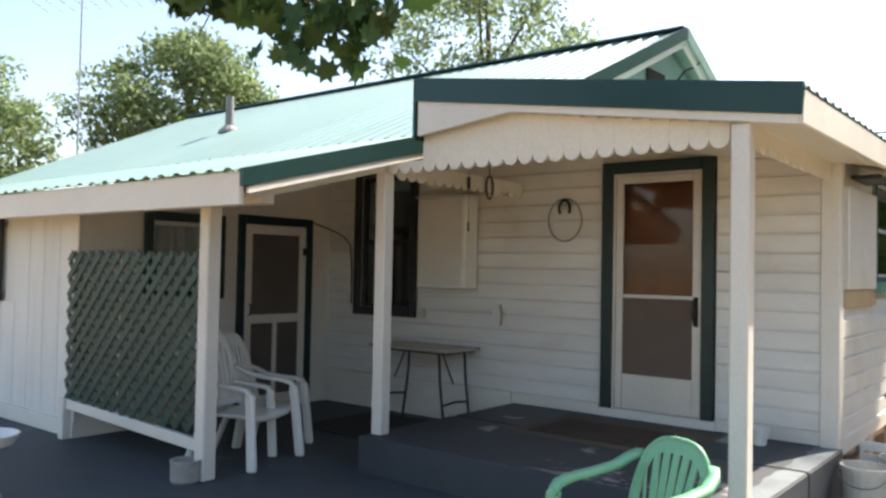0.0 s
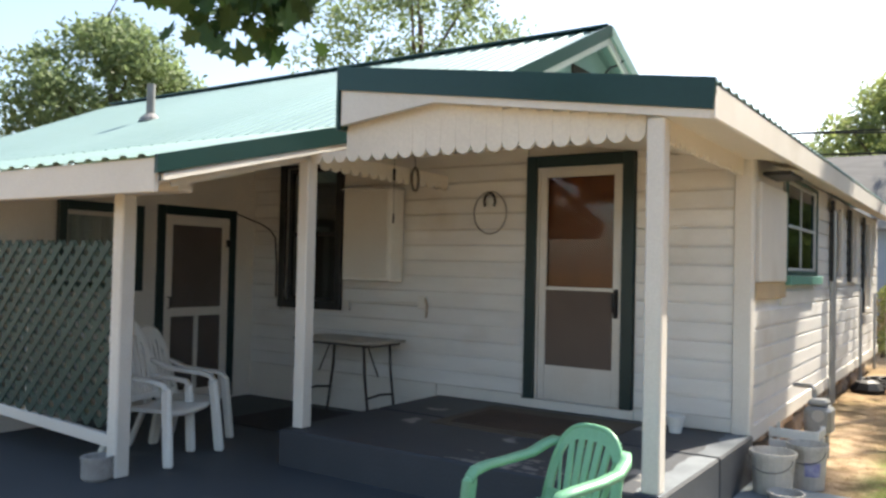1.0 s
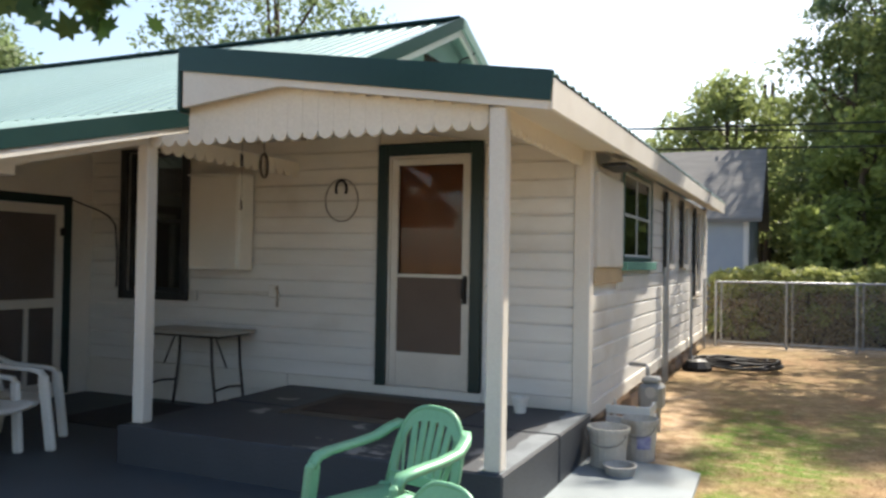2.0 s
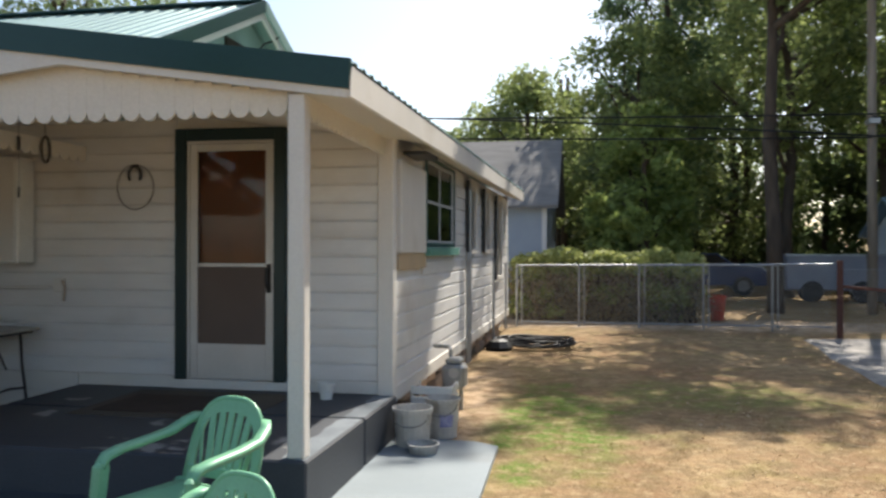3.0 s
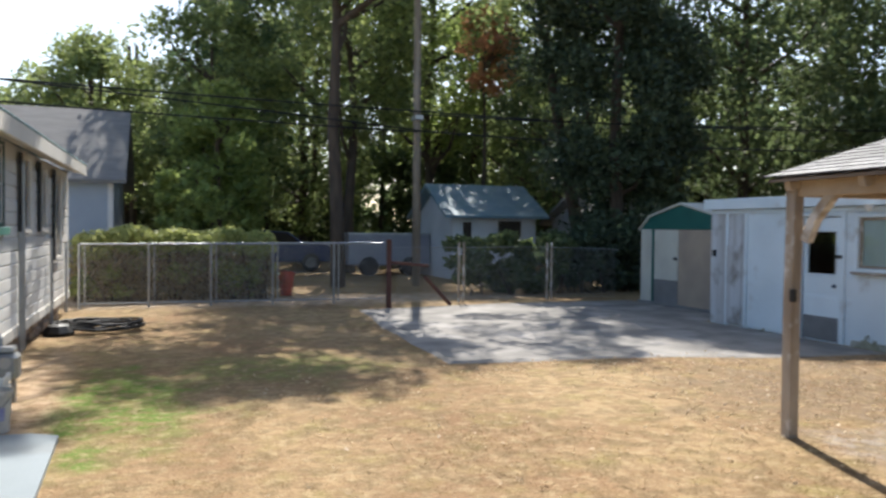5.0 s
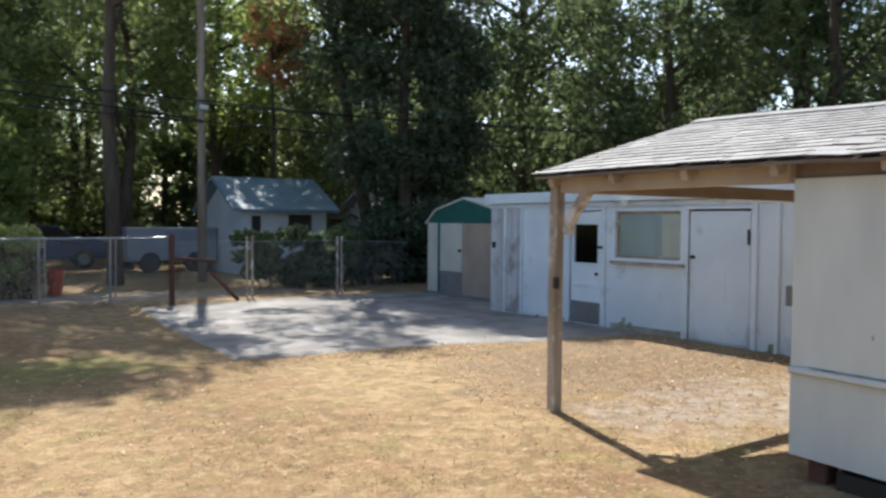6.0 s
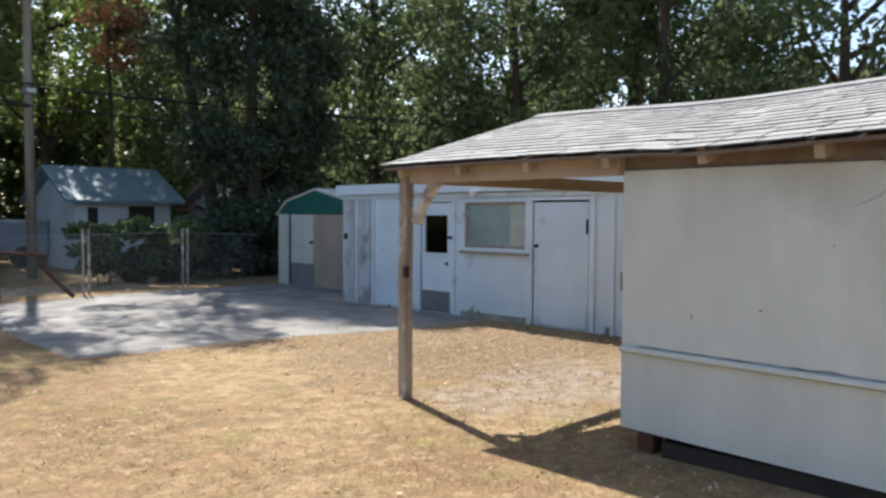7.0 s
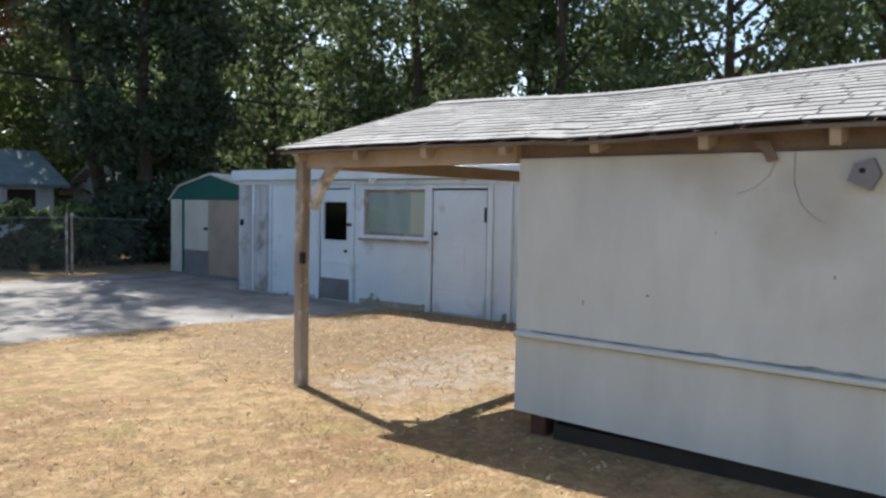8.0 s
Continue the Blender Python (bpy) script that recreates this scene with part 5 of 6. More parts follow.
wn = part("window", frame_ring("x", SX - 0.04, SX + 0.02, 6.78, 8.01, 1.10, 1.80, 0.05), SHEDWHITE, shed)
part("frame", frame_ring("x", SX - 0.005, SX + 0.03, 6.82, 7.97, 1.14, 1.76, 0.035, bevel=0.003), OLDWOOD, wn)
g = part("pane", box(SX + 0.015, 6.82, 1.14, SX + 0.02, 7.97, 1.76), GLASS, wn)
g.visible_shadow = False
# pale colour here paints in the sky's reflection on the window
part("curtain", box(SX + 0.022, 6.80, 1.11, SX + 0.03, 7.99, 1.79), mat("sky_reflection_sheet", (0.66, 0.69, 0.63), (0.58, 0.61, 0.56), 2, 0.8, stretch=(1, 5, 0.5)), wn, "pale sheet behind the glass in place of reflected sky")
part("sill", box(SX - 0.075, 6.70, 1.015, SX + 0.0, 8.09, 1.05, 0.006), OLDWOOD, wn)

d = part("door", frame_ring("x", SX - 0.03, SX + 0.02, 5.66, 6.65, 0.02, 1.82, 0.045, bottom=False), SHEDWHITE, shed)
part("door_leaf", box(SX - 0.012, 5.68, 0.03, SX + 0.03, 6.63, 1.79, 0.004), SHEDWHITE, d, "plain white flush door, worn at its foot")
part("patch", box(SX - 0.020, 6.05, 0.60, SX - 0.0125, 6.52, 0.98, 0.002), SHEDWHITE, d)
part("foot_board", box(SX - 0.022, 5.70, 0.03, SX - 0.0125, 6.61, 0.33, 0.003), SHEDWHITE, d)
part("knob", lathe([(0.02, 0), (0.04, 0.02), (0.02, 0.05)], (SX - 0.03, 6.57, 1.14), 10), BLACK, d)
part("hinge", box(SX - 0.02, 5.68, 1.35, SX - 0.0125, 5.72, 1.55), BLACK, d)
part("meter_box", box(SX - 0.06, 5.06, 0.62, SX - 0.001, 5.14, 0.86, 0.005), GREYPANEL, shed)
lm = thing("wall_lamp", (SX - 0.1, 7.72, 1.95), "small white floodlight under the shed eave", "lamp")
part("head", lathe([(0.03, 0.0), (0.06, 0.06), (0.07, 0.09)], (SX - 0.16, 7.72, 1.88), 12), PLASTIC_W, lm)
part("arm", tube([(SX - 0.09, 7.72, 1.97), (SX - 0.16, 7.72, 1.96)], 0.012, 6), STEEL, lm)

# ---- small metal shed with the teal gable ----
MX, MY0, MY1 = 10.4, 11.95, 14.85
ms = thing("metal_shed", (MX + 0.9, 13.7, 0), "small cream metal garden shed with teal gable", "shed")
out = [(MY0, 1.62), (MY1, 1.62), (MY1 - 0.35, 1.88), ((MY0 + MY1) / 2, 2.12), (MY0 + 0.35, 1.88)]
part("gable", prism(out, "x", MX - 0.02, MX + 0.02), TEAL, ms, "teal metal gable")
rl = [(MY0 - 0.05, 1.62), (MY0 + 0.33, 1.92), ((MY0 + MY1) / 2, 2.17), (MY1 - 0.33, 1.92), (MY1 + 0.05, 1.62), (MY1 + 0.05, 1.59), (MY1 - 0.33, 1.88), ((MY0 + MY1) / 2, 2.13), (MY0 + 0.33, 1.88), (MY0 - 0.05, 1.59)]
part("roof", prism(rl, "x", MX - 0.06, MX + 1.9), SHEDMETAL, ms, "pale ribbed gambrel roof")
part("wall", box(MX, MY0, 0.05, MX + 1.8, MY0 + 0.02, 1.62), SHEDMETAL, ms)
part("wall", box(MX, MY1 - 0.02, 0.05, MX + 1.8, MY1, 1.62), SHEDMETAL, ms)
part("wall", box(MX + 1.78, MY0 + 0.02, 0.05, MX + 1.8, MY1 - 0.02, 1.62), SHEDMETAL, ms)
part("floor_frame", box(MX - 0.1, MY0, 0.0, MX + 1.8, MY1, 0.06), GREYPANEL, ms)
part("front_panel", box(MX - 0.015, MY1 - 0.42, 0.06, MX, MY1, 1.62, 0.004), SHEDMETAL, ms)
for y0 in (MY1 - 0.5, MY0 + 0.0):
    part("corner_trim", box(MX - 0.03, y0, 0.06, MX + 0.0, y0 + 0.07, 1.62, 0.004), TEAL, ms)
part("sliding_door", box(MX - 0.012, 13.5, 0.55, MX - 0.002, MY1 - 0.5, 1.61, 0.002), SHEDMETAL, ms, "cream sliding door")
part("sliding_door", box(MX - 0.012, MY0 + 0.07, 0.06, MX - 0.002, 13.49, 1.61, 0.002), TANDOOR, ms, "tan stained sliding door")
part("lower_panel", box(MX - 0.012, 13.5, 0.06, MX - 0.002, MY1 - 0.5, 0.545, 0.002), GREYPANEL, ms, "grey lower door panel")
part("handle", box(MX - 0.04, 13.52, 0.98, MX - 0.0125, 13.62, 1.04, 0.003), BLACK, ms)

# ---- garage with the carport ----
GX, GY, GZ = 5.03, 2.32, 1.89
gar = thing("garage", (7.0, 0.0, 0), "old sheet-clad garage with shingled roof and open carport end", "garage")
gw = part("wall", box(GX, -4.5, 0.68, GX + 0.1, GY, GZ, 0.004), GARAGE, gar, "grey-white painted sheet cladding")
part("lower_sheet", prism([(-4.5, -0.02), (GY, 0.15), (GY, 0.665), (-4.5, 0.60)], "x", GX + 0.0, GX + 0.1), GARAGE, gar)
part("ledge", beam((GX - 0.018, -4.5, 0.635), (GX - 0.018, GY, 0.69), 0.05, 0.035, None, 0.008), GARAGE, gar)
bm = bmesh.new()
for i in range(330):  # grime gathered along the ledge, thick in places
    a = -4.4 + 0.02 * i
    h = 0.012 + 0.03 * max(0.0, noise.noise(Vector((a * 1.7, 0, 5.0))) + 0.5 * noise.noise(Vector((a * 9, 0, 2.0))))
    z0 = 0.655 + 0.055 * (a + 4.5) / (GY + 4.5)
    bm.faces.new([bm.verts.new((GX - 0.0025, a + u, z0 + v)) for u, v in ((0, 0), (0.02, 0), (0.02, h), (0, h))])
part("grime", bm, mat("grey_grime", (0.16, 0.16, 0.15), (0.4, 0.4, 0.37), 7, 0.9), gar, "dark grime along the ledge")
for y0, z0, w, h in ((0.95, 1.42, 0.006, 0.012), (1.35, 1.02, 0.02, 0.012), (0.3, 1.2, 0.01, 0.02), (1.8, 0.93, 0.008, 0.03)):
    part("scuff", box(GX - 0.003, y0, z0, GX - 0.0005, y0 + w, z0 + h), GREYPANEL, gar)
part("wall", box(GX + 0.1, GY - 0.1, 0.15, 9.0, GY, GZ), GARAGE, gar)
part("wall", box(8.9, -4.5, 0.15, 9.0, GY - 0.1, GZ), GARAGE, gar)
part("wall", box(GX + 0.1, -4.5, 0.15, 8.9, -4.4, GZ), GARAGE, gar)
# near-black strip that stands for the shaded gap under the sheets
part("sill_beam", box(GX + 0.03, -4.5, -0.03, GX + 0.25, GY - 0.3, 0.10), DARKHOLE, gar)
part("pier", box(GX + 0.05, GY - 0.22, -0.03, GX + 0.2, GY - 0.1, 0.16, 0.01), RUSTWOOD, gar)
EX, EZ, RX, RZ, RY0, RY1 = 4.84, 2.012, 7.0, 2.63, -4.8, 4.63
post = tube([(4.99, 4.48, -0.05), (4.98, 4.475, 1.0), (4.99, 4.47, 1.98)], 0.062, 4)
part("post", post, OLDWOOD, gar, "weathered peeling carport post")
part("brace", tube([(5.02, 4.38, 1.52), (5.02, 4.30, 1.68), (5.02, 4.14, 1.86), (5.02, 4.0, 1.93)], 0.05, 4), OLDWOOD, gar)
part("brace", tube([(5.08, 4.45, 1.58), (5.35, 4.45, 1.92)], 0.04, 4), OLDWOOD, gar)
part("post", box(8.9, 4.4, 0, 9.0, 4.5, 2.0), OLDWOOD, gar)
part("plate_beam", box(4.98, GY, 1.86, 5.06, 4.55, 1.985, 0.005), RAFTER, gar)
part("end_beam", box(5.06, 4.42, 1.86, 9.0, 4.5, 1.985, 0.005), RAFTER, gar)
part("plate_beam", box(8.92, GY, 1.86, 9.0, 4.42, 1.985, 0.005), RAFTER, gar)
part("latch", box(4.925, 4.40, 1.05, 4.965, 4.45, 1.15, 0.008), BLACK, gar)
sl = (RZ - EZ) / (RX - EX)
y = 4.44
while y > RY0 + 0.2:
    part("rafter", beam((EX + 0.04, y, EZ - 0.06), (RX, y, RZ - 0.13), 0.055, 0.1), RAFTER, gar)
    part("rafter", beam((2 * RX - EX - 0.04, y, EZ - 0.055), (RX, y, RZ - 0.13), 0.05, 0.09), RAFTER, gar)
    y -= 0.69
# brown strip added for the dark, shaded gap behind the rafter tails
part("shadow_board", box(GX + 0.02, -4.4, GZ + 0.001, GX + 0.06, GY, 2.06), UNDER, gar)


def sag(x, y):
    """The old roof's uneven surface."""
    f = (x - EX) / (RX - EX) if x <= RX else (2 * RX - EX - x) / (RX - EX)
    z = EZ + (RZ - EZ) * f
    z += -0.05 * f * math.exp(-((y - 2.6) / 1.1) ** 2) + 0.035 * f * math.exp(-((y + 0.6) / 1.4) ** 2)
    z += 0.02 * (1 - f) * math.sin(y * 1.9 + 1.0) * (1 if y < 2 else 0.2)
    return z


for side in (0, 1):
    bm = bmesh.new()
    g = []
    for i in range(8):
        x = EX + 0.01 + (RX - EX - 0.01) * i / 7
        x = x if side == 0 else 2 * RX - x
        g.append([(bm.verts.new((x, RY0 + 0.02 + (RY1 - RY0 - 0.04) * k / 40, sag(x, RY0 + (RY1 - RY0) * k / 40) - 0.022)), bm.verts.new((x, RY0 + 0.02 + (RY1 - RY0 - 0.04) * k / 40, sag(x, RY0 + (RY1 - RY0) * k / 40) - 0.045))) for k in range(41)])
    for a, b in zip(g, g[1:]):
        for k in range(40):
            for s in (0, 1):
                bm.faces.new((a[k][s], b[k][s], b[k + 1][s], a[k + 1][s]))
    for k in range(40):
        bm.faces.new((g[0][k][0], g[0][k + 1][0], g[0][k + 1][1], g[0][k][1]))
    for a, b in zip(g, g[1:]):
        bm.faces.new((a[40][0], b[40][0], b[40][1], a[40][1]))
    bmesh.ops.recalc_face_normals(bm, faces=bm.faces[:])
    rf = part("roof", bm, UNDER, gar, "weathered grey shingle roof")
    if side == 0:
        roof_near = rf
# shingles of the near slope
rnd = random.Random(21)
ROWS = 15
far = None
for i in range(ROWS):
    x0 = EX - 0.015 + (RX - EX) * i / ROWS
    x1 = min(EX - 0.015 + (RX - EX) * (i + 1.12) / ROWS, RX - 0.002)
    y = RY1 + 0.01
    first = True
    while y > -3.2:
        w = rnd.uniform(0.24, 0.34) if not first else rnd.uniform(0.1, 0.3)
        first = False
        a, b = y, y - w + 0.012
        lift = 0.007 + rnd.uniform(0, 0.004)
        d0 = rnd.uniform(-0.012, 0.006)
        vs = []
        for (xx, yy, h) in ((x0 + d0, a, lift), (x0 + d0, b, lift), (x1, b, 0.002), (x1, a, 0.002)):
            vs.append(Vector((xx, yy, sag(min(xx, RX), yy) + h + 0.004)))
        if y > -1.6:
            bm = bmesh.new()
            top = [bm.verts.new(v) for v in vs]
            low = [bm.verts.new(v - Vector((0, 0, 0.010))) for v in vs]
            bm.faces.new(top)
            for k in range(4):  # edges coloured dark for the thin shadow lines between courses
                bm.faces.new((top[k], low[k], low[(k + 1) % 4], top[(k + 1) % 4]))
            bmesh.ops.recalc_face_normals(bm, faces=bm.faces[:])
            for q in bm.faces[1:]:
                q.material_index = 1
            part("shingle", bm, SHINGLE, roof_near).data.materials.append(SHINGLE_EDGE)
        else:
            far = far or bmesh.new()
            far.faces.new([far.verts.new(v) for v in vs])
        y -= w
part("far_shingles", far, SHINGLE, gar)["kind"] = "stuff"
cap = bmesh.new()
loops = []
for k in range(41):
    y = RY0 + (RY1 - RY0) * k / 40
    loops.append([cap.verts.new((RX + dx, y, sag(RX + dx, y) + h)) for dx, h in ((-0.13, 0.012), (-0.13, 0.024), (0, 0.03), (0.13, 0.024), (0.13, 0.012))])
for a, b in zip(loops, loops[1:]):
    for k in range(4):
        cap.faces.new((a[k], a[k + 1], b[k + 1], b[k]))
cap.faces.new(loops[-1])
bmesh.ops.recalc_face_normals(cap, faces=cap.faces[:])
part("ridge_cap", cap, SHINGLE, gar)
bh = thing("birdhouse", (GX - 0.06, 0.22, 1.7), "tilted grey wooden birdhouse on the garage wall", "birdhouse")
bm = prism([(-0.09, -0.1), (0.09, -0.1), (0.1, 0.04), (0.0, 0.13), (-0.1, 0.04)], "x", -0.06, 0.06)
bm.transform(Matrix.Translation((GX - 0.042, 0.17, 1.76)) @ pose(0, 0, 0, 24) @ Matrix.Diagonal((0.68, 0.68, 0.68, 1)))
part("body", bm, GREYPANEL, bh)
bm = lathe([(0.022, 0), (0.022, 0.006)], (0, 0, 0), 12)
bm.transform(Matrix.Translation((GX - 0.084, 0.18, 1.775)) @ pose(0, 0, 0, 0, -90) @ Matrix.Diagonal((0.7, 0.7, 0.7, 1)))
part("hole", bm, BLACK, bh)
bt = thing("torn_felt", (GX - 0.03, 0.9, 1.8), "torn strip of roofing felt hanging from the eave", "felt strip")
part("strip", prism([(0.66, 1.95), (0.78, 1.95), (0.70, 1.89), (0.67, 1.83), (0.61, 1.84), (0.63, 1.89)], "x", GX - 0.03, GX - 0.02), UNDER, bt)
part("wire", tube([(GX - 0.004, 0.63, 1.84), (GX - 0.004, 0.66, 1.76), (GX - 0.004, 0.74, 1.69), (GX - 0.004, 0.84, 1.65)], 0.0012, 5), WIRE, bt)
part("cable", tube([(GX - 0.004, 0.53, 1.89), (GX - 0.004, 0.53, 1.72), (GX - 0.004, 0.49, 1.60), (GX - 0.004, 0.42, 1.53), (GX - 0.004, 0.36, 1.5)], 0.0014, 5), WIRE, gar)

# ---- chain-link fence ----
FY = 15.9
fence = thing("chain_link_fence", (3.5, FY, 0), "galvanised chain-link fence with double gate", "fence")
stops = [-1.13, 0.1, 1.25, 2.45, 3.7, 4.75]


def link_panel(x0, x1, z0, z1, y, parent):
    bm = bmesh.new()
    step, w = 0.085, 0.0018
    for sgn in (1, -1):
        k = -30
        while k < 90:
            xs = x0 + k * step
            xa, za, xb, zb = xs, z0, xs + sgn * (z1 - z0), z1
            if xa > xb:
                xa, za, xb, zb = xb, zb, xa, za
            if xb > x0 and xa < x1:
                m = (zb - za) / (xb - xa)
                if xa < x0:
                    za, xa = za + m * (x0 - xa), x0
                if xb > x1:
                    zb, xb = zb + m * (x1 - xb), x1
                if xb - xa > 0.02:
                    n_ = Vector((-(zb - za), 0, xb - xa)).normalized() * w
                    p, q = Vector((xa, y + sgn * 0.003, za)), Vector((xb, y + sgn * 0.003, zb))
                    e = Vector((0, w, 0))
                    vs = [bm.verts.new(v) for v in (p - n_, p + n_, p + e, q - n_, q + n_, q + e)]
                    for f in ((0, 3, 4, 1), (1, 4, 5, 2), (2, 5, 3, 0)):
                        bm.faces.new([vs[j] for j in f])
            k += 1
    return part("mesh", bm, STEEL, parent)


for i, (a, b) in enumerate(zip(stops, stops[1:])):
    top = 1.22 + 0.01 * i
    part("post", tube([(a, FY, -0.05), (a, FY, top + 0.03)], 0.022, 8), STEEL, fence)
    part("post", tube([(a + 0.1, FY, 0.05), (a + 0.1, FY, top)], 0.014, 8), STEEL, fence)
    part("top_rail", tube([(a, FY, top), (b, FY, top + 0.01)], 0.022, 8), STEEL, fence)
    part("bottom_rail", tube([(a, FY, 0.1), (b, FY, 0.1)], 0.014, 6), STEEL, fence)
    link_panel(a + 0.03, b - 0.02, 0.1, top, FY, fence)
f2 = thing("wire_fence", (7.5, 15.6, 0), "low wire fence on slim weathered posts", "fence")
for x in (6.35, 6.46, 8.45, 8.56):
    part("post", tube([(x, 15.6, -0.05), (x, 15.6, 1.3)], 0.026, 7), OLDWOOD, f2)
link_panel(4.95, 10.2, 0.06, 1.15, 15.6, f2)
part("top_wire", tube([(4.85, 15.6, 1.18), (8.5, 15.6, 1.2), (10.3, 15.6, 1.15)], 0.006, 5), STEEL, f2)
gp = thing("gate_post", (4.66, 14.9, 0), "dark red-brown wooden gate post with a leaning brace", "post")
part("post", box(4.56, 14.85, -0.05, 4.65, 14.94, 1.36, 0.01), RUSTWOOD, gp)
part("brace", beam((5.35, 14.9, 0.62), (5.95, 15.0, 0.02), 0.055, 0.07, None, 0.01), RUSTWOOD, gp)
part("rail", beam((4.66, 14.9, 0.9), (5.5, 15.1, 0.82), 0.05, 0.06, None, 0.01), RUSTWOOD, gp)

# ---- foliage ----
def leaf_cloud(centres, per, spread, size, seed, droop=0.0, shell=0.0):
    """Small kinked leaves scattered round the given clump centres, as raw mesh data; with shell they lie on each clump's upper skin."""
    r = np.random.default_rng(seed)
    c = np.repeat(np.asarray(centres, float), per, axis=0)
    n = len(c)
    wide = spread if np.isscalar(spread) else np.repeat(spread, per)[:, None]
    o = r.normal(size=(n, 3))
    if shell:
        o[:, 2] += 0.35
        o /= np.linalg.norm(o, axis=1, keepdims=True)
        o *= (1 - shell * r.random((n, 1)) ** 1.5) * 1.25 + 0.13 * r.normal(size=(n, 1))
    p = c[:, :3] + o * wide * np.array([1, 1, 0.75])
    d = r.normal(size=(n, 3))
    d[:, 2] -= droop
    d /= np.linalg.norm(d, axis=1, keepdims=True)
    up = r.normal(size=(n, 3)) + (o * 0.9 + np.array([0, 0, 0.5]) if shell else 0)
    e = np.cross(d, up)
    e /= np.linalg.norm(e, axis=1, keepdims=True) + 1e-9
    nn = np.cross(d, e)
    s = size * r.uniform(0.6, 1.35, (n, 1))
    v = np.stack([p - d * s, p + e * s * 0.5 + nn * s * 0.12, p + d * s, p - e * s * 0.5 + nn * s * 0.12], 1).reshape(-1, 3)
    k = np.arange(n)[:, None] * 4
    return v, np.concatenate([k + [0, 1, 2], k + [0, 2, 3]], 0)


def leaves(name, v, f, material, parent, label=""):
    me = bpy.data.meshes.new(name)
    base = ROOT[parent.name]
    me.from_pydata((v - np.array(base)).tolist(), [], f.tolist())
    me.materials.append(material)
    ob = new(name, me)
    ob.parent = parent
    ROOT[ob.name] = base
    if label:
        ob["label"] = label
    return ob


def tree(x, y, h, r, low, trunk_r, material, label, seed, clumps=60, per=150, leaf=0.09, squash=1.0, limbs=7, lean=(0, 0), group="", cone=False, bough=0.62, reach=()):
    rr = random.Random(seed)
    t = thing("tree", (x, y, 0), label, "tree", group)
    top = Vector((x + lean[0], y + lean[1], h * 0.86))
    pts = [Vector((x, y, -0.1))]
    for k in range(1, 7):
        pts.append(Vector((x, y, 0)).lerp(top, k / 6) + Vector((rr.uniform(-1, 1), rr.uniform(-1, 1), 0)) * 0.10 * h / 12)
    part("trunk", tube(pts, trunk_r, 9, r_end=trunk_r * 0.22), BARK, t, smooth=True)
    cs = []
    mid, half = (low + h) / 2, (h - low) / 2
    for k in range(clumps):
        u = rr.uniform(-1, 1)
        a = rr.uniform(0, 2 * math.pi)
        wide = math.sqrt(max(0.02, 1 - abs(u) ** 2.4)) if not cone else (1 - (u + 1) / 2) ** 0.8 + 0.12
        q = rr.uniform(0.2, 1.0) ** 0.55 * (0.86 + 0.3 * noise.noise(Vector((a * 1.2, u * 2, seed))))
        zz = mid + half * u
        f = max(0.0, min(1.0, zz / (h * 0.86)))
        cs.append((x + lean[0] * f + r * wide * q * math.cos(a), y + lean[1] * f + r * wide * q * math.sin(a), zz))
    for c in reach:  # an added limb with foliage well out of the crown, there to cast shade
        far_end = Vector(c)
        s = Vector((x, y, 0)).lerp(top, 0.8)
        part("limb", tube([s, s.lerp(far_end, 0.5) + Vector((0, 0, 0.3)), far_end], trunk_r * 0.45, 6, r_end=0.02), BARK, t)
        cs += [tuple(far_end + Vector((rr.gauss(0, 0.3), rr.gauss(0, 0.4), rr.gauss(0, 0.3)))) for _ in range(10)]
    for k in range(limbs):
        c = Vector(cs[k * 3 % len(cs)])
        s = Vector((x, y, 0)).lerp(top, min(0.92, max(0.22, (c.z - r * 0.55) / (h * 0.86))))
        m = s.lerp(c, 0.5) + Vector((rr.uniform(-0.2, 0.2), rr.uniform(-0.2, 0.2), -0.06 * r))
        part("limb", tube([s, m, c], trunk_r * 0.42, 6, r_end=0.025), BARK, t)
    v, f = leaf_cloud(cs, per, [rr.uniform(0.16, 0.30) * (r + 1.2) * bough for _ in cs], leaf, seed, droop=0.9 if cone else 0.3, shell=0.6)
    keep = v.reshape(-1, 4, 3)[:, :, 2].min(1) > 0.25
    idx = np.flatnonzero(keep)
    v = v.reshape(-1, 4, 3)[idx].reshape(-1, 3)
    k = np.arange(len(idx))[:, None] * 4
    leaves("crown", v, np.concatenate([k + [0, 1, 2], k + [0, 2, 3]], 0), material, t)
    return t


# behind the house
tree(-25.5, 16.8, 9.6, 3.9, 3.0, 0.28, LEAF_SOFT, "light green tree behind the house", 11, 150, 150, 0.115, limbs=16, group="trees behind the house")
tree(-31.0, 11.2, 8.9, 3.2, 2.5, 0.28, LEAF_SOFT, "light green tree at the plot's edge", 12, 120, 150, 0.115, limbs=12, group="trees behind the house")
tree(-17.5, 24.5, 12.8, 4.6, 4.0, 0.28, LEAF_SOFT, "airy light green tree beyond the ridge", 13, 120, 140, 0.115, limbs=14, group="trees behind the house")
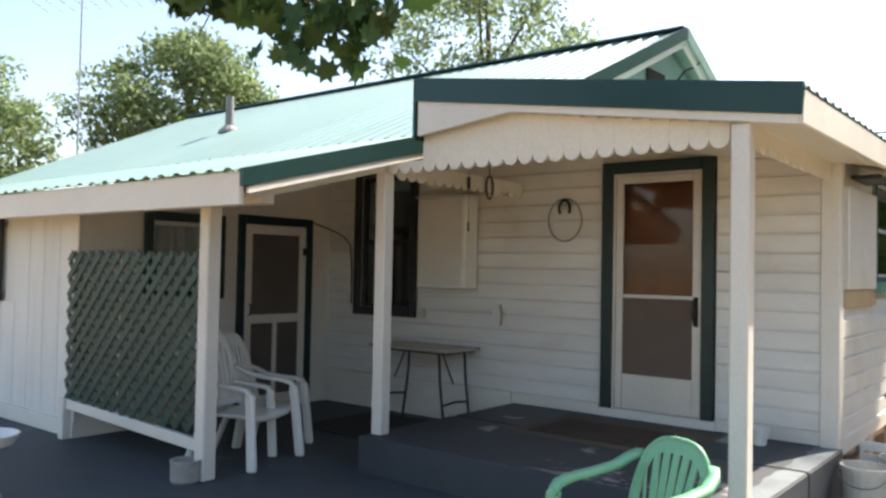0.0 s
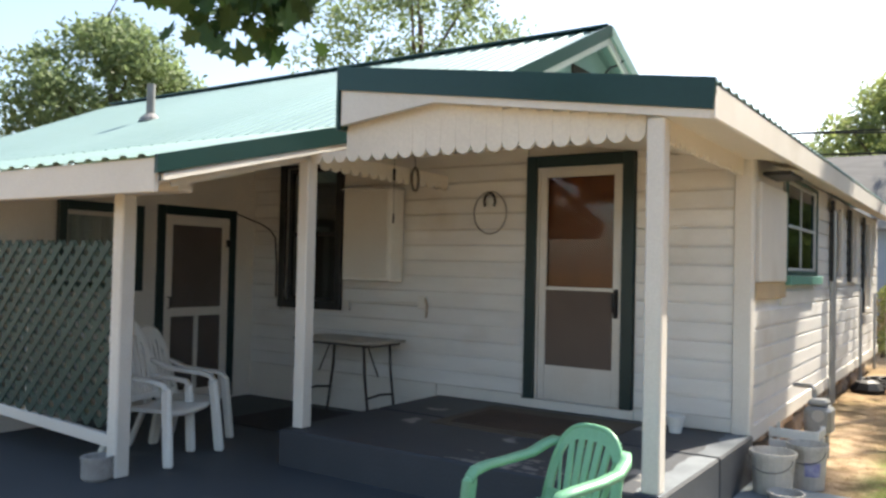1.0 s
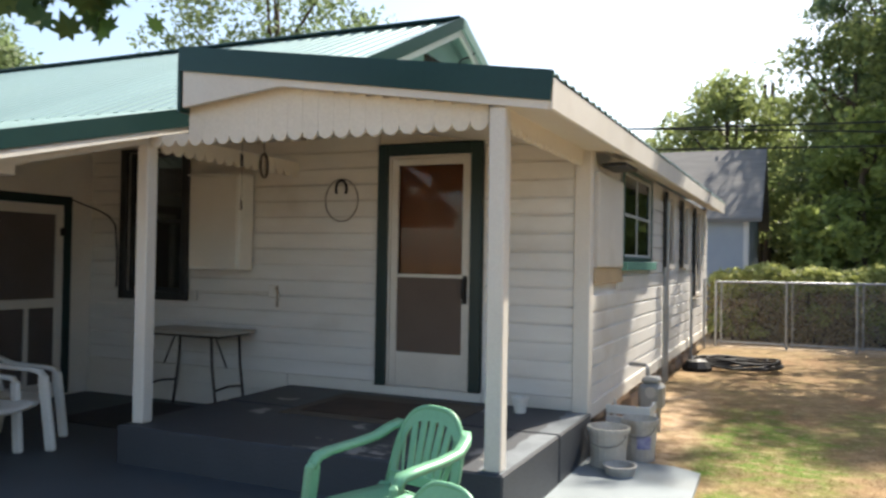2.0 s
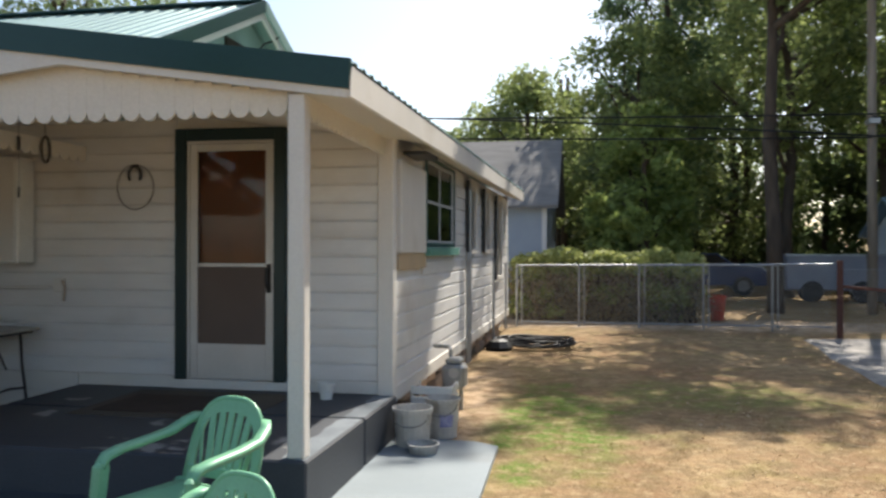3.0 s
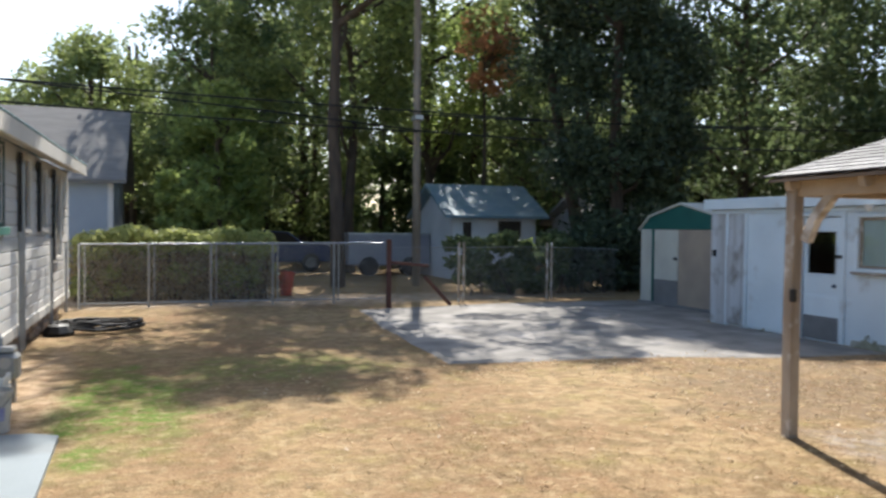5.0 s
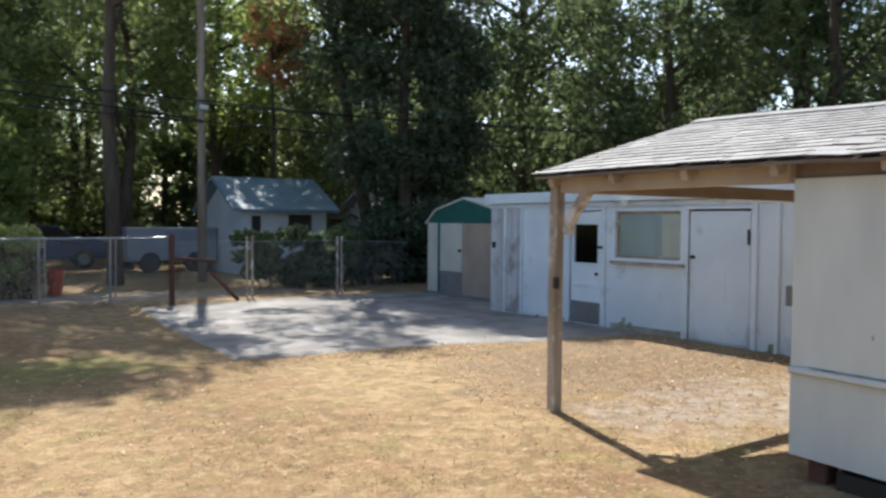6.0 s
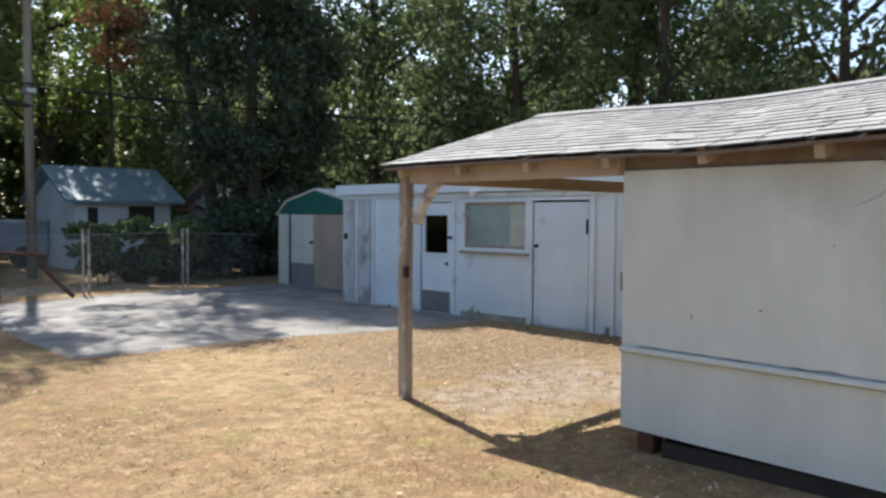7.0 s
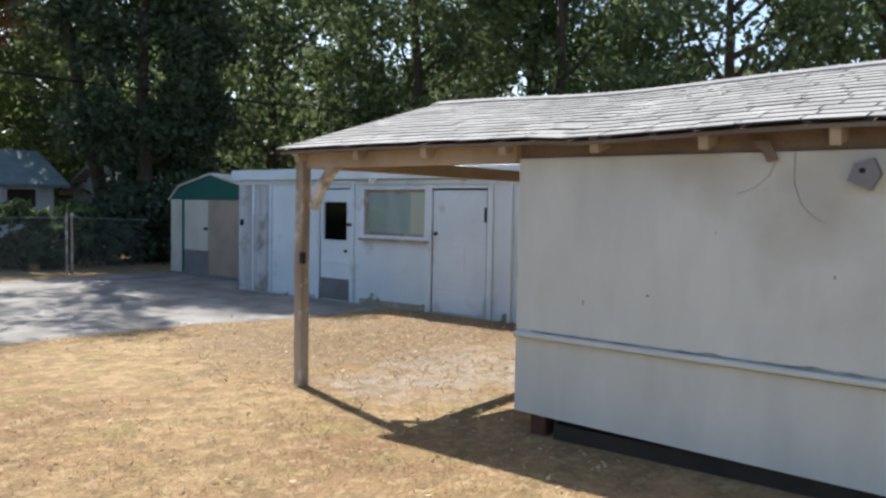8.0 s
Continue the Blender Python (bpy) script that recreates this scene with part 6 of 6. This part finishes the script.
# wood at the end of the yard: x, y, height, crown radius, lowest leaves, material, seed, clumps
WOOD = [
    (-2.2, 32.0, 8.2, 3.0, 2.4, LEAF_MID, 21, 110), (1.9, 29.5, 9.3, 3.2, 1.0, LEAF_MID, 22, 120), (3.2, 32.0, 18.0, 3.1, 2.0, LEAF_CEDAR, 23, 190),
    (1.9, 24.5, 5.6, 1.7, 0.4, LEAF_LIGHT, 24, 60), (6.6, 27.5, 15.5, 3.7, 4.6, LEAF_MID, 25, 150), (10.7, 31.0, 16.5, 4.2, 5.0, LEAF_LIGHT, 26, 150),
    (15.0, 25.5, 15.0, 4.0, 1.8, LEAF_DARK, 27, 140), (18.6, 21.5, 14.5, 3.9, 2.2, LEAF_DARK, 28, 140), (20.4, 16.4, 14.0, 3.7, 2.4, LEAF_DARK, 29, 130),
    (21.4, 11.6, 13.5, 3.7, 2.6, LEAF_DARK, 30, 130), (21.5, 6.6, 10.2, 3.3, 2.2, LEAF_DARK, 31, 110), (23.5, 3.4, 9.0, 3.3, 2.2, LEAF_DARK, 32, 100),
    (27.0, -1.5, 7.2, 3.0, 1.5, LEAF_MID, 33, 80), (16.0, 31.0, 15.5, 4.5, 2.0, LEAF_MID, 34, 130), (6.0, 34.0, 14.5, 4.5, 1.5, LEAF_MID, 35, 130),
    (24.5, 20.0, 15.0, 4.6, 1.5, LEAF_DARK, 36, 130), (27.5, 12.5, 12.5, 4.2, 1.5, LEAF_DARK, 37, 110), (29.0, 5.0, 8.0, 3.6, 1.0, LEAF_DARK, 38, 80), (24.0, 33.0, 15.5, 5.0, 1.0, LEAF_DARK, 39, 120),
]
for x, y, h, r, low, m, seed, clumps in WOOD:
    tree(x, y, h, r, low, 0.22, m, "tall leafy tree in the wood beyond the fence", seed, clumps, 105, 0.115, limbs=14, group="trees beyond the fence")
# reach: added limb above the view that shades the side wall's near end
tree(4.75, 20.5, 14.7, 3.0, 7.6, 0.21, LEAF_MID, "tall bare-stemmed tree just beyond the fence", 41, 90, 130, 0.105, lean=(-0.3, -0.5), limbs=12, reach=((2.15, 18.45, 14.0),), group="trees beyond the fence")
tree(12.2, 19.0, 13.4, 2.5, 0.3, 0.22, LEAF_EVERGREEN, "dense dark evergreen beyond the fence", 42, 260, 190, 0.09)
# added tree, trunk hidden and crown mostly above view, to dapple the pad
tree(13.2, 22.2, 16.2, 3.2, 7.5, 0.24, LEAF_MID, "tall leafy tree added behind the evergreen to shade the pad", 45, 36, 120, 0.115, limbs=8, lean=(-2.9, 0), group="trees beyond the fence")
tree(11.5, 26.9, 9.6, 1.25, 6.6, 0.12, LEAF_RUST, "tree with dry rust-brown leaves", 43, 26, 150, 0.09)
tree(24.6, 14.7, 14.0, 2.6, 7.5, 0.34, LEAF_DARK, "tree with a stout dark trunk behind the sheds", 44, 70, 110, 0.115, limbs=10, group="trees beyond the fence")
# far wood that closes the horizon
rr = random.Random(91)
cs, sp = [], []
for k in range(900):
    deg = rr.uniform(-12, 112)
    a = radians(deg)
    d = rr.uniform(37, 47)
    hi = 12.0 + 2.5 * math.sin(a * 9) if 3 < deg < 65 else 7.5
    cs.append((d * math.sin(a), d * math.cos(a), rr.uniform(0.3, hi)))
    sp.append(rr.uniform(0.7, 1.3))
for k in range(620):
    a = radians(rr.uniform(-4, 112))
    d = rr.uniform(36, 46)
    cs.append((d * math.sin(a), d * math.cos(a), rr.uniform(0.2, 6.0)))
    sp.append(rr.uniform(0.7, 1.2))
woods = thing("far_woods", (25, 32, 0), "dense green wood closing the far side", "woods", kind="stuff")
v, f = leaf_cloud(cs, 110, sp, 0.25, 92, shell=0.7)
v[:, 2] = np.maximum(v[:, 2], 0.02)
leaves("foliage", v, f, LEAF_DARK, woods)
for k in range(60):
    a = radians(rr.uniform(-5, 110))
    d = rr.uniform(35, 40)
    part("trunk", tube([(d * math.sin(a), d * math.cos(a), -0.1), (d * math.sin(a) + 0.2, d * math.cos(a), 9)], 0.18, 6, r_end=0.08), BARK, woods)

# shrubs
def shrub(x0, x1, y, depth, h, material, label, seed, n=60, per=110, leaf=0.09, name="hedge", twigs=6, bare=0.0):
    """A bush of leafy clumps on stems; with bare, its lower part is thin and twiggy under a leafy top."""
    rr = random.Random(seed)
    t = thing(name, ((x0 + x1) / 2, y, 0), label, name)
    cs = []
    for _ in range(n):
        cx = rr.uniform(x0, x1)
        top = h * (0.9 + 0.16 * noise.noise(Vector((cx * 1.3, seed, 0))))
        cz = top * (1 - rr.random() ** (2.2 if bare else 1.0) * 0.92)
        cs.append((cx, y + rr.uniform(-depth, depth), max(0.12, cz)))
    v, f = leaf_cloud(cs, per, [rr.uniform(0.13, 0.24) for _ in cs], leaf, seed, shell=0.7)
    v[:, 2] = np.maximum(v[:, 2], 0.01)
    for k in range(0, n, max(1, 6 - int(5 * bare))):
        part("stem", tube([(cs[k][0] + rr.uniform(-0.2, 0.2), y - depth * rr.random(), -0.02), (cs[k][0] + rr.uniform(-0.1, 0.1), y - depth * 0.5, cs[k][2] * 0.5), cs[k]], 0.022, 5, r_end=0.007), BARK, t)
    leaves("foliage", v, f, material, t)
    if bare:
        dry = [(rr.uniform(x0, x1), y + rr.uniform(-depth, depth * 0.6), rr.uniform(0.1, h * 0.62)) for _ in range(n)]
        v, f = leaf_cloud(dry, per // 2, 0.16, leaf * 0.8, seed + 1)
        v[:, 2] = np.maximum(v[:, 2], 0.01)
        leaves("dry_foliage", v, f, LEAF_DRY, t, "dry brown leaves in the hedge")
    return t


shrub(-1.3, 2.6, 18.0, 0.55, 1.48, LEAF_HEDGE, "overgrown yellow-green hedge behind the fence", 51, 230, 120, 0.06, bare=0.6)
shrub(6.9, 9.9, 17.6, 0.5, 1.45, LEAF_DARK, "dark green shrubs along the fence", 52, 70, 120, 0.09, name="shrub")
shrub(9.9, 12.8, 18.0, 0.7, 1.8, LEAF_EVERGREEN, "dark green bushes under the evergreen", 53, 90, 120, 0.1, name="shrub")
shrub(0.35, 1.6, 21.5, 0.5, 3.0, LEAF_LIGHT, "light green bush beside the neighbour's house", 54, 60, 100, 0.11, name="shrub")

# maple branch that hangs over the walk
maple = thing("maple_tree", (-3.2, -2.6, 0), "maple tree with low hanging leafy branch", "tree")
part("trunk", tube([(-3.2, -2.6, -0.1), (-3.15, -2.5, 1.5), (-3.1, -2.3, 3.2), (-3.2, -2.2, 5.5)], 0.24, 10, r_end=0.12), BARK, maple, smooth=True)
limb = [Vector(p) for p in ((-3.1, -2.3, 3.2), (-3.35, -0.6, 3.5), (-3.1, 1.3, 3.35), (-3.12, 1.85, 2.98), (-2.32, 2.55, 3.0))]
part("limb", tube(limb, 0.06, 7, r_end=0.012), BARK, maple, smooth=True)
lobes = [(0, -0.5), (0.12, -0.28), (0.42, -0.34), (0.34, -0.14), (0.58, 0.08), (0.36, 0.10), (0.40, 0.34), (0.19, 0.24), (0.0, 0.62), (-0.19, 0.24), (-0.40, 0.34), (-0.36, 0.10), (-0.58, 0.08), (-0.34, -0.14), (-0.42, -0.34), (-0.12, -0.28)]
lm_ = bmesh.new()
mid = lm_.verts.new((0, -0.05, 0.03))
rim = [lm_.verts.new((u, v, -0.10 * abs(u) + 0.04 * v)) for u, v in lobes]
for i in range(len(rim)):
    lm_.faces.new((mid, rim[i], rim[(i + 1) % len(rim)]))
LEAFMESH = mesh_of("leaf", lm_, LEAF_MAPLE)
rnd = random.Random(77)
# leaves hang in sprays below the limb's last third
for k in range(250):
    f = rnd.random()
    hang = 0.30 + 0.28 * math.exp(-((f - 0.68) / 0.2) ** 2)
    c = limb[3].lerp(limb[4], f) + Vector((rnd.gauss(0, 0.07), rnd.gauss(0, 0.14), 0.06 - hang * rnd.random() ** 0.8))
    s = rnd.uniform(0.10, 0.16)
    piece("leaf", LEAFMESH, maple, Matrix.Translation(c) @ pose(0, 0, 0, rnd.uniform(60, 150), rnd.uniform(-40, 40), rnd.uniform(0, 360)) @ Matrix.Diagonal((s, s, s, 1)))
for k in range(12):
    c = limb[3].lerp(limb[4], k / 12)
    part("twig", tube([c, c + Vector((rnd.uniform(-0.3, 0.3), rnd.uniform(-0.1, 0.2), -0.05)), c + Vector((rnd.uniform(-0.4, 0.4), rnd.uniform(-0.1, 0.3), -0.25))], 0.008, 5, r_end=0.003), BARK, maple)

# ---- beyond the fence ----
def small_house(name, x0, x1, y0, y1, eave, ridge, wall_m, roof_m, label, windows, along="x"):
    h = thing(name, ((x0 + x1) / 2, (y0 + y1) / 2, 0), label, "house", "neighbouring houses")
    part("wall", box(x0, y0, 0, x1, y1, eave), wall_m, h)
    yc = (y0 + y1) / 2
    o = 0.35
    part("gable", prism([(y0, eave), (y1, eave), (yc, ridge - 0.08)], "x", x0, x1), wall_m, h)
    for s in (-1, 1):
        ye = y0 - o if s < 0 else y1 + o
        ze = eave - (ridge - eave) * o / (yc - y0)
        part("roof", prism([(ye, ze), (yc, ridge), (yc, ridge + 0.09), (ye, ze + 0.09)], "x", x0 - o, x1 + o), roof_m, h)
    for (a, b, lo, hi) in windows:
        w = part("window", frame_ring("y", y0 - 0.04, y0 - 0.001, a, b, lo, hi, 0.08), FARWHITE, h)
        part("pane", box(a, y0 - 0.02, lo, b, y0 - 0.002, hi), DARKHOLE, w)
    part("corner_board", box(x1 - 0.12, y0 - 0.02, 0, x1 + 0.02, y0 - 0.001, eave), FARWHITE, h)
    return h


small_house("neighbour_house", -9.0, -0.95, 23.0, 29.0, 2.95, 5.0, BLUEWALL, OLDSHINGLE, "blue-grey house with grey shingle roof beyond the hedge", [(-4.0, -3.0, 1.2, 2.2)])
small_house("neighbour_house", 8.85, 11.7, 23.0, 26.4, 2.1, 2.98, FARWHITE, BLUEROOF, "white bungalow with blue metal roof among the trees", [(9.2, 9.5, 1.2, 1.8), (10.4, 11.2, 1.35, 1.85)])
small_house("garden_building", 13.6, 17.0, 22.5, 25.5, 1.9, 2.6, FARWHITE, SHINGLE, "low white outbuilding behind the evergreen", [(14.2, 14.7, 1.1, 1.6)])
tl = thing("trailer", (7.2, 25.5, 0), "low grey-white utility trailer parked on grass", "trailer")
part("body", box(6.0, 25.0, 0.35, 8.8, 26.4, 1.42, 0.04), mat("faded_trailer_paint", (0.3, 0.3, 0.33), (0.24, 0.24, 0.27), 1.2, 0.6), tl)
part("rib", box(6.0, 24.98, 1.36, 8.8, 24.999, 1.42), STEEL, tl)
for x in (6.7, 8.1):
    part("wheel", tube([(x, 24.99, 0.32), (x, 25.3, 0.32)], 0.32, 16), TYRE, tl)


def parked_car(x, y):
    c = thing("car", (x, y, 0), "dark blue car with pale hood under the trees", "car")
    prof = [(-2.1, 0.35), (2.1, 0.35), (2.15, 0.75), (1.95, 0.95), (1.1, 1.02), (0.55, 1.42), (-0.9, 1.46), (-1.6, 1.05), (-2.1, 0.95)]
    part("body", prism([(x + a, b) for a, b in prof], "y", y - 0.8, y + 0.8), CARBLUE, c)
    part("hood", prism([(x + a, b) for a, b in ((1.12, 1.03), (1.95, 0.96), (2.16, 0.76), (2.17, 0.5), (2.2, 0.5), (2.2, 0.78), (1.97, 0.99), (1.12, 1.06))], "y", y - 0.75, y + 0.75), CARWHITE, c)
    part("window", prism([(x + a, b) for a, b in ((-1.35, 1.05), (0.95, 1.05), (0.5, 1.38), (-0.85, 1.42))], "y", y - 0.815, y - 0.801), DARKHOLE, c)
    for a in (-1.3, 1.35):
        w = part("wheel", tube([(x + a, y - 0.83, 0.33), (x + a, y - 0.6, 0.33)], 0.33, 18), TYRE, c)
        part("rim", tube([(x + a, y - 0.845, 0.33), (x + a, y - 0.831, 0.33)], 0.19, 14), GREYPANEL, w)


parked_car(4.0, 29.0)
solo("red_planter", lathe([(0.13, 0), (0.18, 0.5), (0.2, 0.5), (0.2, 0.55), (0.17, 0.55), (0.12, 0.02)], (3.05, 18.2, 0.0), 14), RED, "red plastic tub behind the fence", "tub")

# ---- poles and lines ----
pole = thing("utility_pole", (6.95, 20.6, 0), "weathered wooden utility pole", "utility pole")
part("pole", tube([(6.95, 20.6, -0.2), (6.93, 20.6, 5), (6.9, 20.6, 11.0)], 0.12, 10, r_end=0.09), POLEWOOD, pole, smooth=True)
part("insulator", box(6.82, 20.4, 4.55, 7.06, 20.8, 4.68, 0.01), STEEL, pole)


def cable(name, p, q, dip, r=0.02):
    p, q = Vector(p), Vector(q)
    pts = [p.lerp(q, k / 16) - Vector((0, 0, dip * 4 * (k / 16) * (1 - k / 16))) for k in range(17)]
    return solo(name, tube(pts, r, 5), BLACK, "black overhead line sagging across the yard", "cable", group="overhead lines")


cable("overhead_line", (-14, 17.4, 4.86), (6.9, 20.45, 4.78), 0.1)
cable("overhead_line", (-14, 17.4, 4.44), (6.9, 20.45, 4.22), 0.1)
cable("overhead_line", (-14, 17.1, 4.9), (6.9, 20.45, 4.26), -0.12)
cable("overhead_line", (6.9, 20.45, 4.78), (26, 14.0, 4.6), 0.3)
cable("overhead_line", (6.9, 20.45, 4.25), (26, 14.0, 4.0), 0.3)
cable("overhead_line", (6.9, 20.45, 4.7), (24, 17.0, 4.9), 0.2)

# ---- grass blades over the near lawn ----
r = np.random.default_rng(8)
N = 150000
gx, gy = r.uniform(-0.9, 9.3, N), 0.4 + 15.2 * r.random(N) ** 1.25
ok = ~((gx < -0.34) & (gy < 6.2)) & ~((gx > 3.6) & (gy > 8.4)) & ~((gx > 5.5) & (gy > 8.0)) & ~((gx > 7.4) & (gy > 7.3)) & ~((gx > 4.9) & (gy < 2.5)) & ~((gx < 0.6) & (gy < 2.0))
ok &= r.random(N) < 0.35 + 0.65 * np.clip(np.sin(gx * 2.1 + 3 * np.sin(gy * 0.7)) * np.sin(gy * 1.7 + gx), 0, 1)
gx, gy = gx[ok], gy[ok]
n = len(gx)
hgt = r.uniform(0.006, 0.026, n)
a = r.uniform(0, 2 * np.pi, n)
w = 0.0026
tip = np.stack([gx + r.normal(size=n) * 0.03, gy + r.normal(size=n) * 0.03, hgt], 1)
p0 = np.stack([gx - w * np.cos(a), gy - w * np.sin(a), np.full(n, -0.01)], 1)
p1 = np.stack([gx + w * np.cos(a), gy + w * np.sin(a), np.full(n, -0.01)], 1)
me = bpy.data.meshes.new("grass")
me.from_pydata(np.stack([p0, p1, tip], 1).reshape(-1, 3).tolist(), [], np.arange(3 * n).reshape(-1, 3).tolist())
me.materials.append(BLADES)
tagged(new("grass", me), "short dry grass blades on the lawn", "grass", "", "stuff")

# ---- fallen leaves on the lawn ----
N = 3600
gx, gy = r.uniform(0.8, 9.2, N), 1.4 + 7.0 * r.random(N)
ok = ~((gx > 4.9) & (gy < 2.5)) & ~((gx > 3.6) & (gy > 8.3)) & ~((gx > 7.2) & (gy > 7.2)) & (r.random(N) < 0.25 + 0.75 * (gx > 4.6))
c = np.stack([gx[ok], gy[ok], np.full(ok.sum(), 0.012)], 1)
v, f = leaf_cloud(c, 1, 0.004, 0.022, 17)
v[:, 2] = np.clip(v[:, 2], 0.004, 0.03)
me = bpy.data.meshes.new("fallen_leaves")
me.from_pydata(v.tolist(), [], f.tolist())
me.materials.append(leafy("dry_leaf_litter", (0.36, 0.25, 0.14), (0.62, 0.5, 0.33), 0.35))
tagged(new("fallen_leaves", me), "scattered dry brown fallen leaves on the lawn", "leaves", "", "stuff")
